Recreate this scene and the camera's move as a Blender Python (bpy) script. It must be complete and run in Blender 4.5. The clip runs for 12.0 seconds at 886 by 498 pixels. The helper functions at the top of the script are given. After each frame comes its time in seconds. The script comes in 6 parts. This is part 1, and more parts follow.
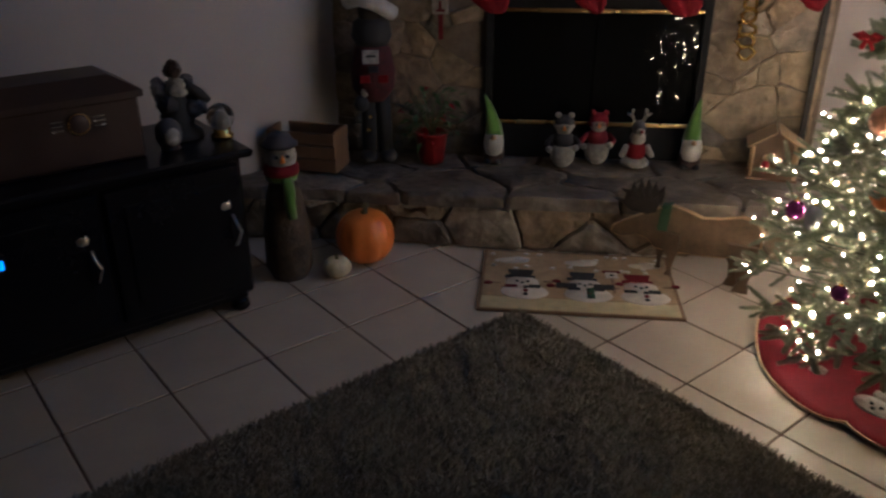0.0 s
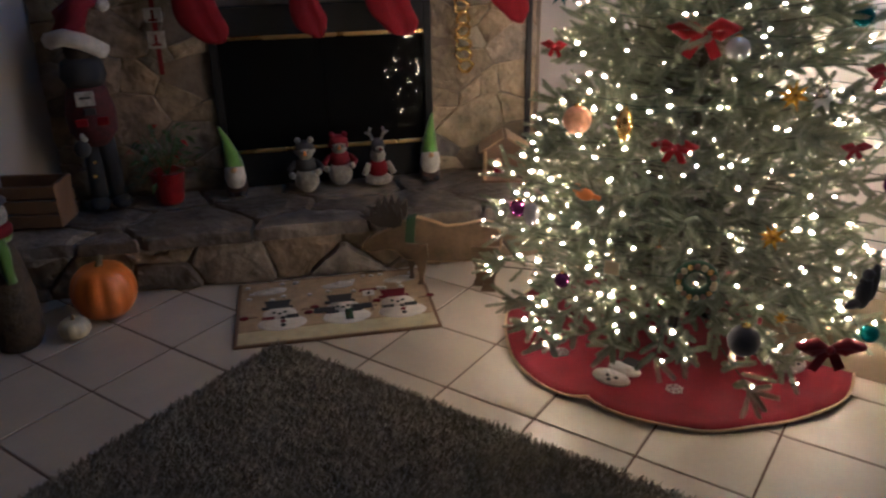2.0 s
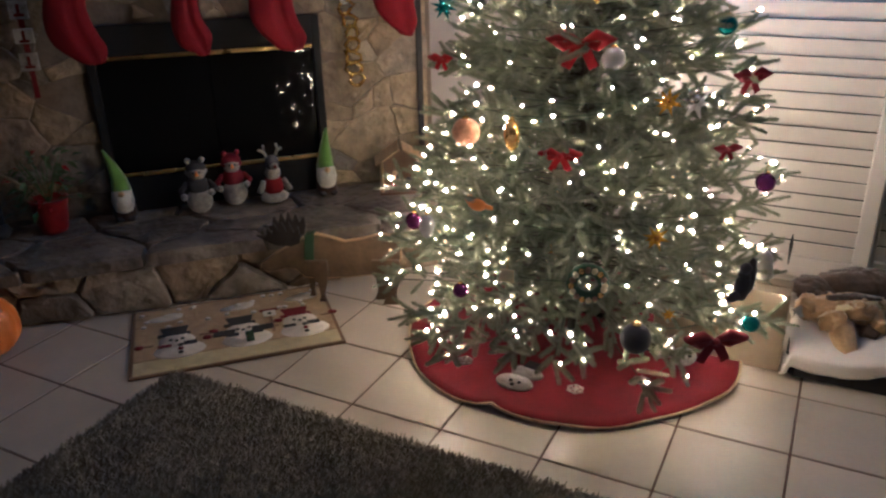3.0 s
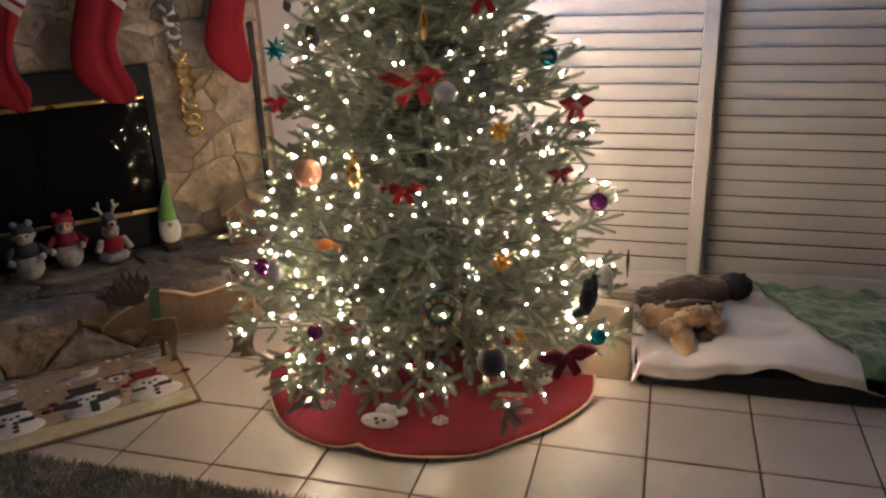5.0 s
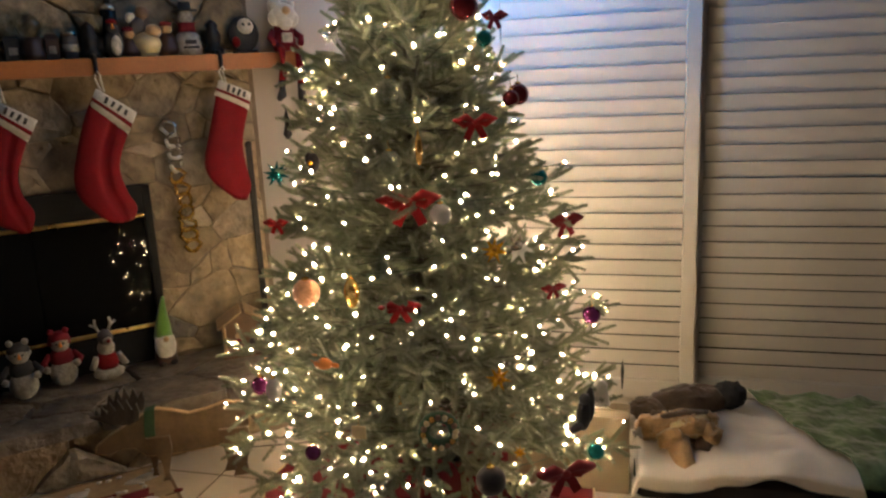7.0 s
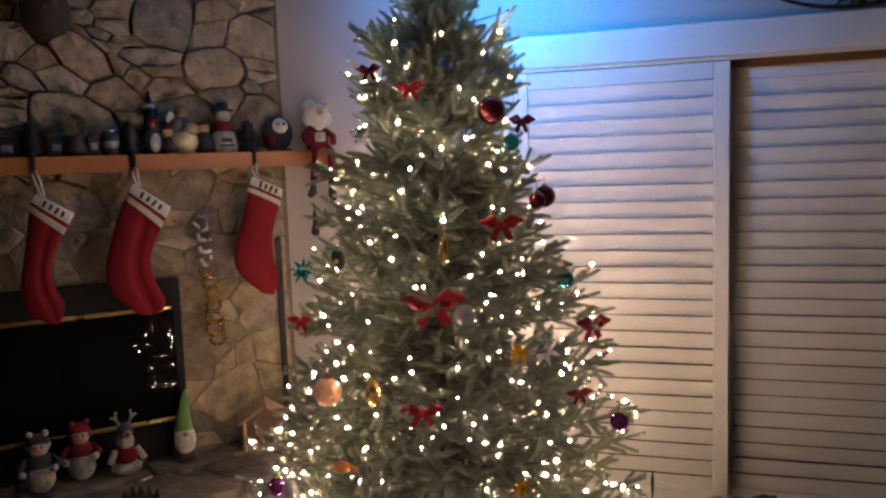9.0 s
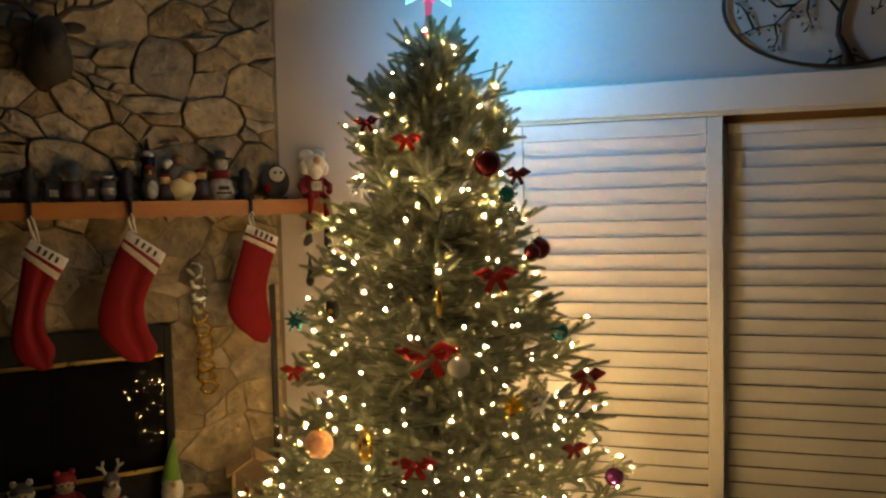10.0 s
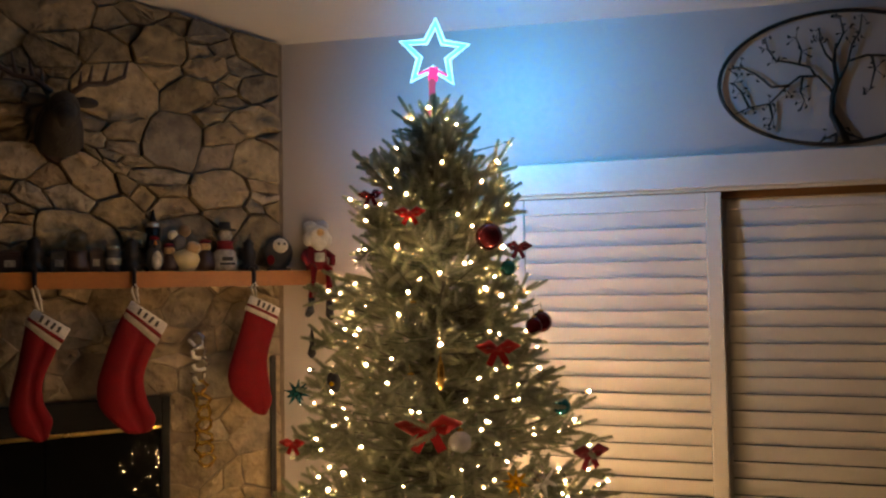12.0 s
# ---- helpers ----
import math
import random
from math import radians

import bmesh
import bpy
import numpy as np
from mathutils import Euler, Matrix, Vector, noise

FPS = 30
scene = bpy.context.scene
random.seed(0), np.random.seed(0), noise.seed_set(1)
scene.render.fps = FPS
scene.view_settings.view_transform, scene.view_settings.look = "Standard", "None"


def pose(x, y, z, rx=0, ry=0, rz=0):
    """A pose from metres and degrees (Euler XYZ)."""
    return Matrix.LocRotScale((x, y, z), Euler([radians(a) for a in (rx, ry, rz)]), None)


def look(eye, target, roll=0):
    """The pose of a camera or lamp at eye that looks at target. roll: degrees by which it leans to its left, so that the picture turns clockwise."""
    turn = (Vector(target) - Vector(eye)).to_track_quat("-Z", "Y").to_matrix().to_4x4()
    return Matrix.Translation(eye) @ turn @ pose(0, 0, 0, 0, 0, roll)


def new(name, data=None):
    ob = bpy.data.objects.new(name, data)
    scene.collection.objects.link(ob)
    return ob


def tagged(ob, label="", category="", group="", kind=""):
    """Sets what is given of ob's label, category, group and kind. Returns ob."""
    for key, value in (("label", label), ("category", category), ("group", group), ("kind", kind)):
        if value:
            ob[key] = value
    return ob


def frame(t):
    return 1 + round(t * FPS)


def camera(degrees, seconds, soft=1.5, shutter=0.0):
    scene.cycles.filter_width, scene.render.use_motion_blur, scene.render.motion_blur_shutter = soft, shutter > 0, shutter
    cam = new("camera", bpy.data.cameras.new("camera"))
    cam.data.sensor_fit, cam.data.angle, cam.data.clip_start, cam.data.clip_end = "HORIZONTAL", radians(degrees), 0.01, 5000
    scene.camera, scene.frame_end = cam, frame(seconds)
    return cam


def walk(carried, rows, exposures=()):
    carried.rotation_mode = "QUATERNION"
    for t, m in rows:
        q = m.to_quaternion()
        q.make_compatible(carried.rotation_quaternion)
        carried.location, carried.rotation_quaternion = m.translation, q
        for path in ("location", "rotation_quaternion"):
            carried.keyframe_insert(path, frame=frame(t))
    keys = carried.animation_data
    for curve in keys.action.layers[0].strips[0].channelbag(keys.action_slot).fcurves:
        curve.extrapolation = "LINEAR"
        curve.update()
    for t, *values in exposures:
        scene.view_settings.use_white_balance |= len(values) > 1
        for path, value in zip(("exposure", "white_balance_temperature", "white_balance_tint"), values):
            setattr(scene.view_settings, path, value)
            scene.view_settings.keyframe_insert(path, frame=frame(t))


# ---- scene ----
cam = camera(58.8, 12.0, soft=2.3, shutter=0.4)
PATH = [
    (0, (-1.99, -1.539, 1.52), (-0.862, -0.123, 0.669), -0.1),
    (0.5, (-1.991, -1.544, 1.503), (-0.735, -0.225, 0.677), 0.4),
    (1, (-1.97, -1.556, 1.507), (-0.626, -0.321, 0.689), 0.3),
    (1.5, (-1.935, -1.584, 1.517), (-0.496, -0.457, 0.704), -0.4),
    (2, (-1.883, -1.63, 1.524), (-0.374, -0.595, 0.718), -1.1),
    (2.5, (-1.87, -1.646, 1.519), (-0.289, -0.713, 0.726), -1.2),
    (3, (-1.862, -1.661, 1.54), (-0.228, -0.821, 0.75), -1.3),
    (3.5, (-1.865, -1.665, 1.525), (-0.175, -0.923, 0.755), -1.6),
    (3.7, (-1.882, -1.684, 1.512), (-0.165, -0.992, 0.755), -1.9),
    (5.5, (-1.848, -1.703, 1.527), (-0.033, -1.199, 0.853), -2.1),
    (6, (-1.863, -1.698, 1.551), (-0.025, -1.212, 0.93), -2.5),
    (6.5, (-1.884, -1.692, 1.582), (-0.022, -1.202, 1.04), -3.0),
    (7, (-1.891, -1.695, 1.586), (-0.013, -1.179, 1.13), -2.8),
    (8.8, (-1.868, -1.703, 1.597), (0.028, -1.116, 1.354), -2.1),
    (9, (-1.868, -1.701, 1.603), (0.031, -1.114, 1.384), -2.0),
    (9.5, (-1.866, -1.695, 1.607), (0.041, -1.113, 1.451), -1.5),
    (10, (-1.869, -1.7, 1.614), (0.044, -1.127, 1.515), -1.3),
    (10.5, (-1.872, -1.701, 1.618), (0.047, -1.14, 1.566), -1.1),
    (11, (-1.879, -1.704, 1.619), (0.039, -1.14, 1.619), -0.9),
    (11.5, (-1.893, -1.706, 1.623), (0.025, -1.14, 1.67), -0.8),
    (12, (-1.887, -1.702, 1.622), (0.028, -1.129, 1.702), -0.9),
]
EXPOSURES = [(0, 0.06, 4850, 20), (1, 0.24, 4750, 22), (2, 0.25, 4800, 22), (2.5, 0.25, 4750, 22), (3.5, 0.43, 4750, 22), (5.5, 0.43, 5100, 22), (6, 0.41, 5050, 20), (6.5, 0.35, 4900, 19), (7, 0.25, 5850, 15), (8.8, 0.05, 5450, 30), (9.5, 0.02, 5650, 31), (10, 0.01, 8500, 11),
             (10.5, 0.08, 8800, 8), (11, 0.08, 8750, 10), (11.5, -0.05, 8900, 20), (12, -0.13, 7900, 26)]

walk(cam, [(t, look(eye, target, roll)) for t, eye, target, roll in PATH], EXPOSURES)

# ---- world: night outside, next to no light from it ----
night = bpy.data.worlds.new("night")
night.use_nodes = True
night.node_tree.nodes["Background"].inputs[0].default_value = (0.03, 0.035, 0.06, 1)
night.node_tree.nodes["Background"].inputs[1].default_value = 0.02
scene.world = night
BULB_POWER, STAR_POWER = 1080.0, 7.0


# ---- materials ----
def mat(name, col, rough=0.6, metal=0.0, var=0.15, scale=6.0, bump=0.15, bscale=90.0, rnd=0.0, coat=0.0, sheen=0.0, spec=0.5, trans=0.0,
        glow=None, power=0.0, ramp=None, relief=0.01):
    m = bpy.data.materials.new(name)
    m.use_nodes = True
    nt = m.node_tree
    n, ln = nt.nodes, nt.links
    p = n["Principled BSDF"]
    tc, info = n.new("ShaderNodeTexCoord"), n.new("ShaderNodeObjectInfo")
    off = n.new("ShaderNodeVectorMath")
    off.operation = "MULTIPLY_ADD"
    comb = n.new("ShaderNodeCombineXYZ")
    for i in range(3):
        ln.new(info.outputs["Random"], comb.inputs[i])
    ln.new(comb.outputs[0], off.inputs[0])
    off.inputs[1].default_value = (31.0, 17.0, 23.0) if rnd else (0, 0, 0)
    ln.new(tc.outputs["Object"], off.inputs[2])
    big, fine = n.new("ShaderNodeTexNoise"), n.new("ShaderNodeTexNoise")
    big.inputs["Scale"].default_value, big.inputs["Detail"].default_value = scale, 5.0
    fine.inputs["Scale"].default_value, fine.inputs["Detail"].default_value = bscale, 3.0
    for t in (big, fine):
        ln.new(off.outputs[0], t.inputs["Vector"])
    both = n.new("ShaderNodeMath")
    both.operation = "MULTIPLY_ADD"
    ln.new(fine.outputs["Fac"], both.inputs[0])
    both.inputs[1].default_value = 0.35
    ln.new(big.outputs["Fac"], both.inputs[2])
    mr = n.new("ShaderNodeMapRange")
    mr.inputs[1].default_value, mr.inputs[2].default_value = 0.35, 1.0
    mr.inputs[3].default_value, mr.inputs[4].default_value = 1 - var, 1 + var
    ln.new(both.outputs[0], mr.inputs[0])
    hsv = n.new("ShaderNodeHueSaturation")
    if ramp:
        cr = n.new("ShaderNodeValToRGB")
        el = cr.color_ramp.elements
        while len(el) < len(ramp):
            el.new(0.5)
        for i, c in enumerate(ramp):
            el[i].position, el[i].color = i / (len(ramp) - 1), (*c, 1)
        ln.new(info.outputs["Random"], cr.inputs[0])
        ln.new(cr.outputs[0], hsv.inputs["Color"])
    else:
        hsv.inputs["Color"].default_value = (*col, 1)
    if rnd:
        rr = n.new("ShaderNodeMapRange")
        rr.inputs[3].default_value, rr.inputs[4].default_value = 1 - rnd, 1 + rnd
        ln.new(info.outputs["Random"], rr.inputs[0])
        mul = n.new("ShaderNodeMath")
        mul.operation = "MULTIPLY"
        ln.new(rr.outputs[0], mul.inputs[0]), ln.new(mr.outputs[0], mul.inputs[1])
        ln.new(mul.outputs[0], hsv.inputs["Value"])
    else:
        ln.new(mr.outputs[0], hsv.inputs["Value"])
    ln.new(hsv.outputs[0], p.inputs["Base Color"])
    rg = n.new("ShaderNodeMapRange")
    rg.inputs[3].default_value, rg.inputs[4].default_value = max(0.015, rough * 0.8), min(1.0, rough * 1.15)
    ln.new(big.outputs["Fac"], rg.inputs[0])
    ln.new(rg.outputs[0], p.inputs["Roughness"])
    p.inputs["Metallic"].default_value = metal
    p.inputs["Coat Weight"].default_value = coat
    p.inputs["Sheen Weight"].default_value = sheen
    p.inputs["Specular IOR Level"].default_value = spec
    p.inputs["Transmission Weight"].default_value = trans
    if bump:
        b = n.new("ShaderNodeBump")
        b.inputs["Strength"].default_value, b.inputs["Distance"].default_value = bump, relief
        ln.new(both.outputs[0], b.inputs["Height"])
        ln.new(b.outputs[0], p.inputs["Normal"])
    if glow:
        p.inputs["Emission Color"].default_value = (*glow, 1)
        p.inputs["Emission Strength"].default_value = power
    return m


def glow_mat(name, col, power):
    m = bpy.data.materials.new(name)
    m.use_nodes = True
    nt = m.node_tree
    e = nt.nodes.new("ShaderNodeEmission")
    e.inputs[0].default_value, e.inputs[1].default_value = (*col, 1), power
    nt.links.new(e.outputs[0], nt.nodes["Material Output"].inputs[0])
    return m


TILE = mat("cream_tile", (0.385, 0.33, 0.268), 0.32, var=0.10, scale=5, bump=0.03, bscale=60, rnd=0.06)
GROUT = mat("brown_grout", (0.085, 0.044, 0.031), 0.9, var=0.3, scale=9)
PAINT = mat("wall_paint", (0.38, 0.343, 0.327), 0.8, var=0.06, scale=2.5, bump=0.10, bscale=140)
CEIL = mat("ceiling_paint", (0.45, 0.44, 0.43), 0.9, var=0.05, scale=3, bump=0.5, bscale=160)
WHITE = mat("white_woodwork", (0.57, 0.53, 0.49), 0.45, var=0.05, scale=7, bump=0.04, bscale=50, rnd=0.03)
# Dark finish for the two unseen walls, added to cut bounced light.
DARKWALL = mat("bounce_absorber", (0.07, 0.05, 0.035), 0.6, var=0.3, scale=3, bump=0.1, bscale=40)
CREAMT = mat("cream_trim", (0.55, 0.47, 0.36), 0.5, var=0.08)
# Shade inside the closet, put into the colour.
DARK = mat("closet_shade_black", (0.02, 0.018, 0.016), 0.9)
MORTAR = mat("dark_mortar", (0.125, 0.095, 0.066), 0.95, var=0.45, scale=14, bump=0.6, bscale=60)
STONE = mat("field_stone", (0.3, 0.25, 0.2), 0.8, var=0.6, scale=11, bump=1.0, bscale=30, rnd=0.25, relief=0.035,
            ramp=[(0.18, 0.14, 0.095), (0.22, 0.16, 0.09), (0.14, 0.12, 0.10), (0.25, 0.19, 0.115), (0.16, 0.115, 0.075), (0.20, 0.17, 0.135)])
FLAG = mat("flag_stone", (0.3, 0.25, 0.2), 0.65, var=0.8, scale=9, bump=1.0, bscale=26, rnd=0.25, relief=0.035,
           ramp=[(0.105, 0.083, 0.064), (0.135, 0.108, 0.082), (0.09, 0.075, 0.062), (0.15, 0.122, 0.094)])
OAK = mat("mantel_wood", (0.21, 0.074, 0.017), 0.5, var=0.3, scale=4, bump=0.2, bscale=60)
BLACK = mat("black_metal", (0.008, 0.008, 0.008), 0.8, bump=0.05, spec=0.2)
SOOT = mat("soot", (0.008, 0.007, 0.007), 0.95)
BRASS = mat("brass", (0.60, 0.40, 0.14), 0.28, metal=1.0, var=0.15, bump=0.03)
FIREGLASS = mat("smoked_glass", (0.004, 0.004, 0.004), 0.02, var=0.1, bump=0.0, spec=0.13)
NEEDLE = mat("fir_needles", (0.13, 0.143, 0.088), 0.55, var=0.55, scale=16, bump=0.0, bscale=120)
TWIG = mat("brown_twig", (0.045, 0.045, 0.028), 0.8, var=0.2)
WIRE = mat("green_wire", (0.02, 0.045, 0.02), 0.6)
BULB = glow_mat("warm_bulb", (1.0, 0.71, 0.35), BULB_POWER)
BULBGLASS = glow_mat("bulb_glass", (1.0, 0.66, 0.27), 1.7)
SOCKET = mat("bulb_socket", (0.03, 0.06, 0.03), 0.5)
CYAN = glow_mat("cyan_neon", (0.0, 0.50, 1.0), STAR_POWER * 0.45)
CORE = glow_mat("white_neon", (0.16, 0.72, 1.0), STAR_POWER * 0.55)
ROSE = glow_mat("rose_neon", (1.0, 0.25, 0.62), 0.45)
PINK = glow_mat("pink_neon", (1.0, 0.08, 0.42), STAR_POWER * 0.2)
RUG = mat("shag_wool", (0.195, 0.168, 0.125), 0.95, var=0.45, scale=5, bump=0.0, bscale=70, sheen=0.3)


# ---- shapes ----
class Shape:
    """Gathers pieces of one mesh."""

    def __init__(self):
        self.v, self.f, self.m, self.s, self.mats = [], [], [], [], []

    def add(self, verts, faces, material, smooth=False, M=None):
        if material not in self.mats:
            self.mats.append(material)
        k, o = self.mats.index(material), len(self.v)
        self.v += [tuple(M @ Vector(p)) if M else tuple(p) for p in verts]
        self.f += [[i + o for i in face] for face in faces]
        self.m += [k] * len(faces)
        self.s += [smooth] * len(faces)
        return self

    def hull(self, pts, material, smooth=False, M=None):
        bm = bmesh.new()
        for p in pts:
            bm.verts.new(p)
        bmesh.ops.convex_hull(bm, input=bm.verts)
        for w in [w for w in bm.verts if not w.link_faces]:
            bm.verts.remove(w)
        bm.verts.index_update()
        self.add([w.co[:] for w in bm.verts], [[w.index for w in f.verts] for f in bm.faces], material, smooth, M)
        bm.free()
        return self

    def box(self, c, s, material, b=0.004, M=None):
        hx, hy, hz = (a / 2 for a in s)
        b = min(b, hx * 0.6, hy * 0.6, hz * 0.6)
        pts = []
        for x in (-1, 1):
            for y in (-1, 1):
                for z in (-1, 1):
                    pts += [(c[0] + x * hx, c[1] + y * (hy - b), c[2] + z * (hz - b)), (c[0] + x * (hx - b), c[1] + y * hy, c[2] + z * (hz - b)),
                            (c[0] + x * (hx - b), c[1] + y * (hy - b), c[2] + z * hz)]
        return self.hull(pts, material, False, M)

    def lathe(self, prof, material, n=16, M=None, smooth=True, sx=1.0, sy=1.0):
        v = [(r * math.cos(2 * math.pi * i / n) * sx, r * math.sin(2 * math.pi * i / n) * sy, z) for r, z in prof for i in range(n)]
        f = [[j * n + i, j * n + (i + 1) % n, (j + 1) * n + (i + 1) % n, (j + 1) * n + i] for j in range(len(prof) - 1) for i in range(n)]
        f += [list(range(n))[::-1], [(len(prof) - 1) * n + i for i in range(n)]]
        return self.add(v, f, material, smooth, M)

    def ball(self, c, r, material, n=14, M=None):
        r = (r, r, r) if isinstance(r, (int, float)) else r
        k = max(6, n * 2 // 3)
        prof = [(max(0.02, math.sin(math.pi * i / k)), -math.cos(math.pi * i / k)) for i in range(k + 1)]
        T = Matrix.Translation(c) @ Matrix.Diagonal((*r, 1))
        return self.lathe(prof, material, n, M @ T if M else T)

    def tube(self, pts, r, material, n=6, M=None, closed=False):
        pts = [Vector(p) for p in pts]
        rr = r if isinstance(r, (list, tuple)) else [r] * len(pts)
        v, f = [], []
        up = Vector((0.31, 0.2, 0.93))
        for i, p in enumerate(pts):
            a = pts[i - 1] if (i or closed) else p
            b = pts[(i + 1) % len(pts)] if (i < len(pts) - 1 or closed) else p
            d = (b - a).normalized()
            x = d.cross(up)
            x = x.normalized() if x.length > 1e-4 else d.orthogonal().normalized()
            y = d.cross(x)
            v += [p + rr[i] * (x * math.cos(2 * math.pi * k / n) + y * math.sin(2 * math.pi * k / n)) for k in range(n)]
        last = len(pts) if closed else len(pts) - 1
        for i in range(last):
            j = (i + 1) % len(pts)
            f += [[i * n + k, i * n + (k + 1) % n, j * n + (k + 1) % n, j * n + k] for k in range(n)]
        if not closed:
            f += [list(range(n))[::-1], [last * n + k for k in range(n)]]
        return self.add(v, f, material, True, M)

    def prism(self, poly, d0, d1, material, M=None, smooth=False):
        """An outline in x and z, from depth y = d0 to d1."""
        n = len(poly)
        v = [(x, d0, z) for x, z in poly] + [(x, d1, z) for x, z in poly]
        f = [list(range(n)), [n + i for i in range(n)][::-1]] + [[i, n + i, n + (i + 1) % n, (i + 1) % n] for i in range(n)]
        return self.add(v, f, material, smooth, M)

    def mesh(self, name, fix=True):
        me = bpy.data.meshes.new(name)
        me.from_pydata(self.v, [], self.f)
        for m in self.mats:
            me.materials.append(m)
        me.polygons.foreach_set("material_index", self.m)
        me.polygons.foreach_set("use_smooth", self.s)
        if fix:
            bm = bmesh.new()
            bm.from_mesh(me)
            bmesh.ops.recalc_face_normals(bm, faces=bm.faces)
            bm.to_mesh(me)
            bm.free()
        me.update()
        return me


def part(name, shape, parent, label="", m=None, kind="", fix=True):
    """One mesh under a thing or a part."""
    ob = new(name, shape.mesh(name, fix) if isinstance(shape, Shape) else shape)
    ob.parent = parent
    if m:
        ob.matrix_basis = m
    return tagged(ob, label=label, kind=kind)


def thing(name, m, label, category, shape=None, group="", kind=""):
    """A top-level thing: one mesh, or an Empty at its base."""
    ob = new(name, shape.mesh(name) if shape else None)
    ob.matrix_basis = m
    return tagged(ob, label, category, group, kind)


# ---- plan ----
XE, YN, XWEST, YS = 1.66, 1.83, -6.5, -6.5      # inner faces of the four walls
P = 0.34                                       # floor tile pitch
FIRE = pose(0.9275, 0.9275, 0, 0, 0, -45)      # corner fireplace: x along its face, y into the wall
HEARTH = 0.268                                 # height of the raised hearth


def on_fire(u, v, z, rz=0.0):
    return FIRE @ pose(u, v, z, 0, 0, rz)


def zc(x, y):
    """The sloping ceiling's height."""
    return 2.80 - 0.21 * (x - 1.66) + 0.028 * (y + 0.8)


def wall(name, p, q, t, z0=0.0, z1=None, label="", material=PAINT):
    """A wall from p to q in plan, t thick to its left side, up to the ceiling or to z1."""
    p, q = Vector(p), Vector(q)
    d = (q - p).normalized()
    nrm = Vector((-d.y, d.x)) * t
    cs = [p, q, q + nrm, p + nrm]
    v = [(c.x, c.y, z0) for c in cs] + [(c.x, c.y, z1 if z1 else zc(c.x, c.y) + 0.01) for c in cs]
    f = [[0, 1, 2, 3], [4, 5, 6, 7], [0, 1, 5, 4], [1, 2, 6, 5], [2, 3, 7, 6], [3, 0, 4, 7]]
    ob = new(name, Shape().add(v, f, material).mesh(name))
    return tagged(ob, label, "wall", kind="structure")


floor = thing("floor", pose(0, 0, 0), "cream ceramic tiles with dark brown grout lines", "floor",
              Shape().box(((XE + XWEST) / 2, (YN + YS) / 2, -0.054), (XE - XWEST + 0.4, YN - YS + 0.4, 0.1), GROUT, 0.002), kind="structure")
wall("wall_north", (XE + 0.12, YN), (XWEST, YN), -0.12, label="plain beige painted wall behind the black console")
# West and south walls stay out of view; their darkness only limits bounce.
wall("wall_west", (XWEST, YN), (XWEST, YS), -0.12, label="plain unseen wall made dark to cut bounced light", material=DARKWALL)
wall("wall_south", (XWEST, YS), (XE, YS), -0.12, label="plain unseen wall made dark to cut bounced light", material=DARKWALL)
wall("wall_east", (XE, YN), (XE, -0.96), 0.12, label="grey beige painted wall beside the stone fireplace")
wall("wall_east_above_doors", (XE, -0.96), (XE, -3.62), 0.12, 2.0, label="painted wall above the louvred sliding doors")
wall("wall_east_end", (XE, -3.62), (XE, YS), 0.12, label="grey beige painted wall")
# Closet interior painted black so the slat gaps read as shade.
wall("closet_back", (XE + 0.5, -0.9), (XE + 0.5, -3.7), 0.1, 0, 2.2, "closet back, painted black for the shade inside", DARK)
wall("closet_side", (XE + 0.12, -0.93), (XE + 0.5, -0.93), 0.05, 0, 2.2, "closet side, painted black for the shade inside", DARK)
wall("closet_side_far", (XE + 0.12, -3.66), (XE + 0.5, -3.66), -0.05, 0, 2.2, "closet side, painted black for the shade inside", DARK)
cs = [(XE + 0.6, YN + 0.15), (XWEST - 0.15, YN + 0.15), (XWEST - 0.15, YS - 0.15), (XE + 0.6, YS - 0.15)]
thing("ceiling", pose(0, 0, 0), "sloping off-white textured ceiling", "ceiling",
      Shape().add([(x, y, zc(x, y) + h) for h in (0, 0.1) for x, y in cs], [[3, 2, 1, 0], [4, 5, 6, 7], [0, 1, 5, 4], [1, 2, 6, 5], [2, 3, 7, 6], [3, 0, 4, 7]], CEIL), kind="structure")
base = Shape()
base.box((XE - 0.007, (0.2 - 0.96) / 2 - 0.1, 0.045), (0.014, 0.9, 0.09), WHITE, 0.004)
thing("baseboard", pose(0, 0, 0), "white painted baseboard along the wall", "baseboard", base, kind="structure")
base = Shape()
base.box((-2.1, YN - 0.007, 0.045), (4.1, 0.014, 0.09), WHITE, 0.004)
thing("baseboard", pose(0, 0, 0), "white painted baseboard along the wall", "baseboard", base, kind="structure")

# ---- louvred sliding doors ----
head = Shape()
head.box((XE - 0.012, -2.29, 2.07), (0.024, 2.72, 0.14), WHITE, 0.004)
head.box((XE - 0.006, -2.29, 1.992), (0.012, 2.70, 0.016), CREAMT, 0.002)
thing("trim", pose(0, 0, 0), "white header board over the louvred doors", "trim", head, kind="structure")
jamb = Shape()
jamb.box((XE - 0.008, -0.945, 1.0), (0.016, 0.05, 2.0), WHITE, 0.003)
thing("trim", pose(0, 0, 0), "white door jamb strip", "trim", jamb, kind="structure")

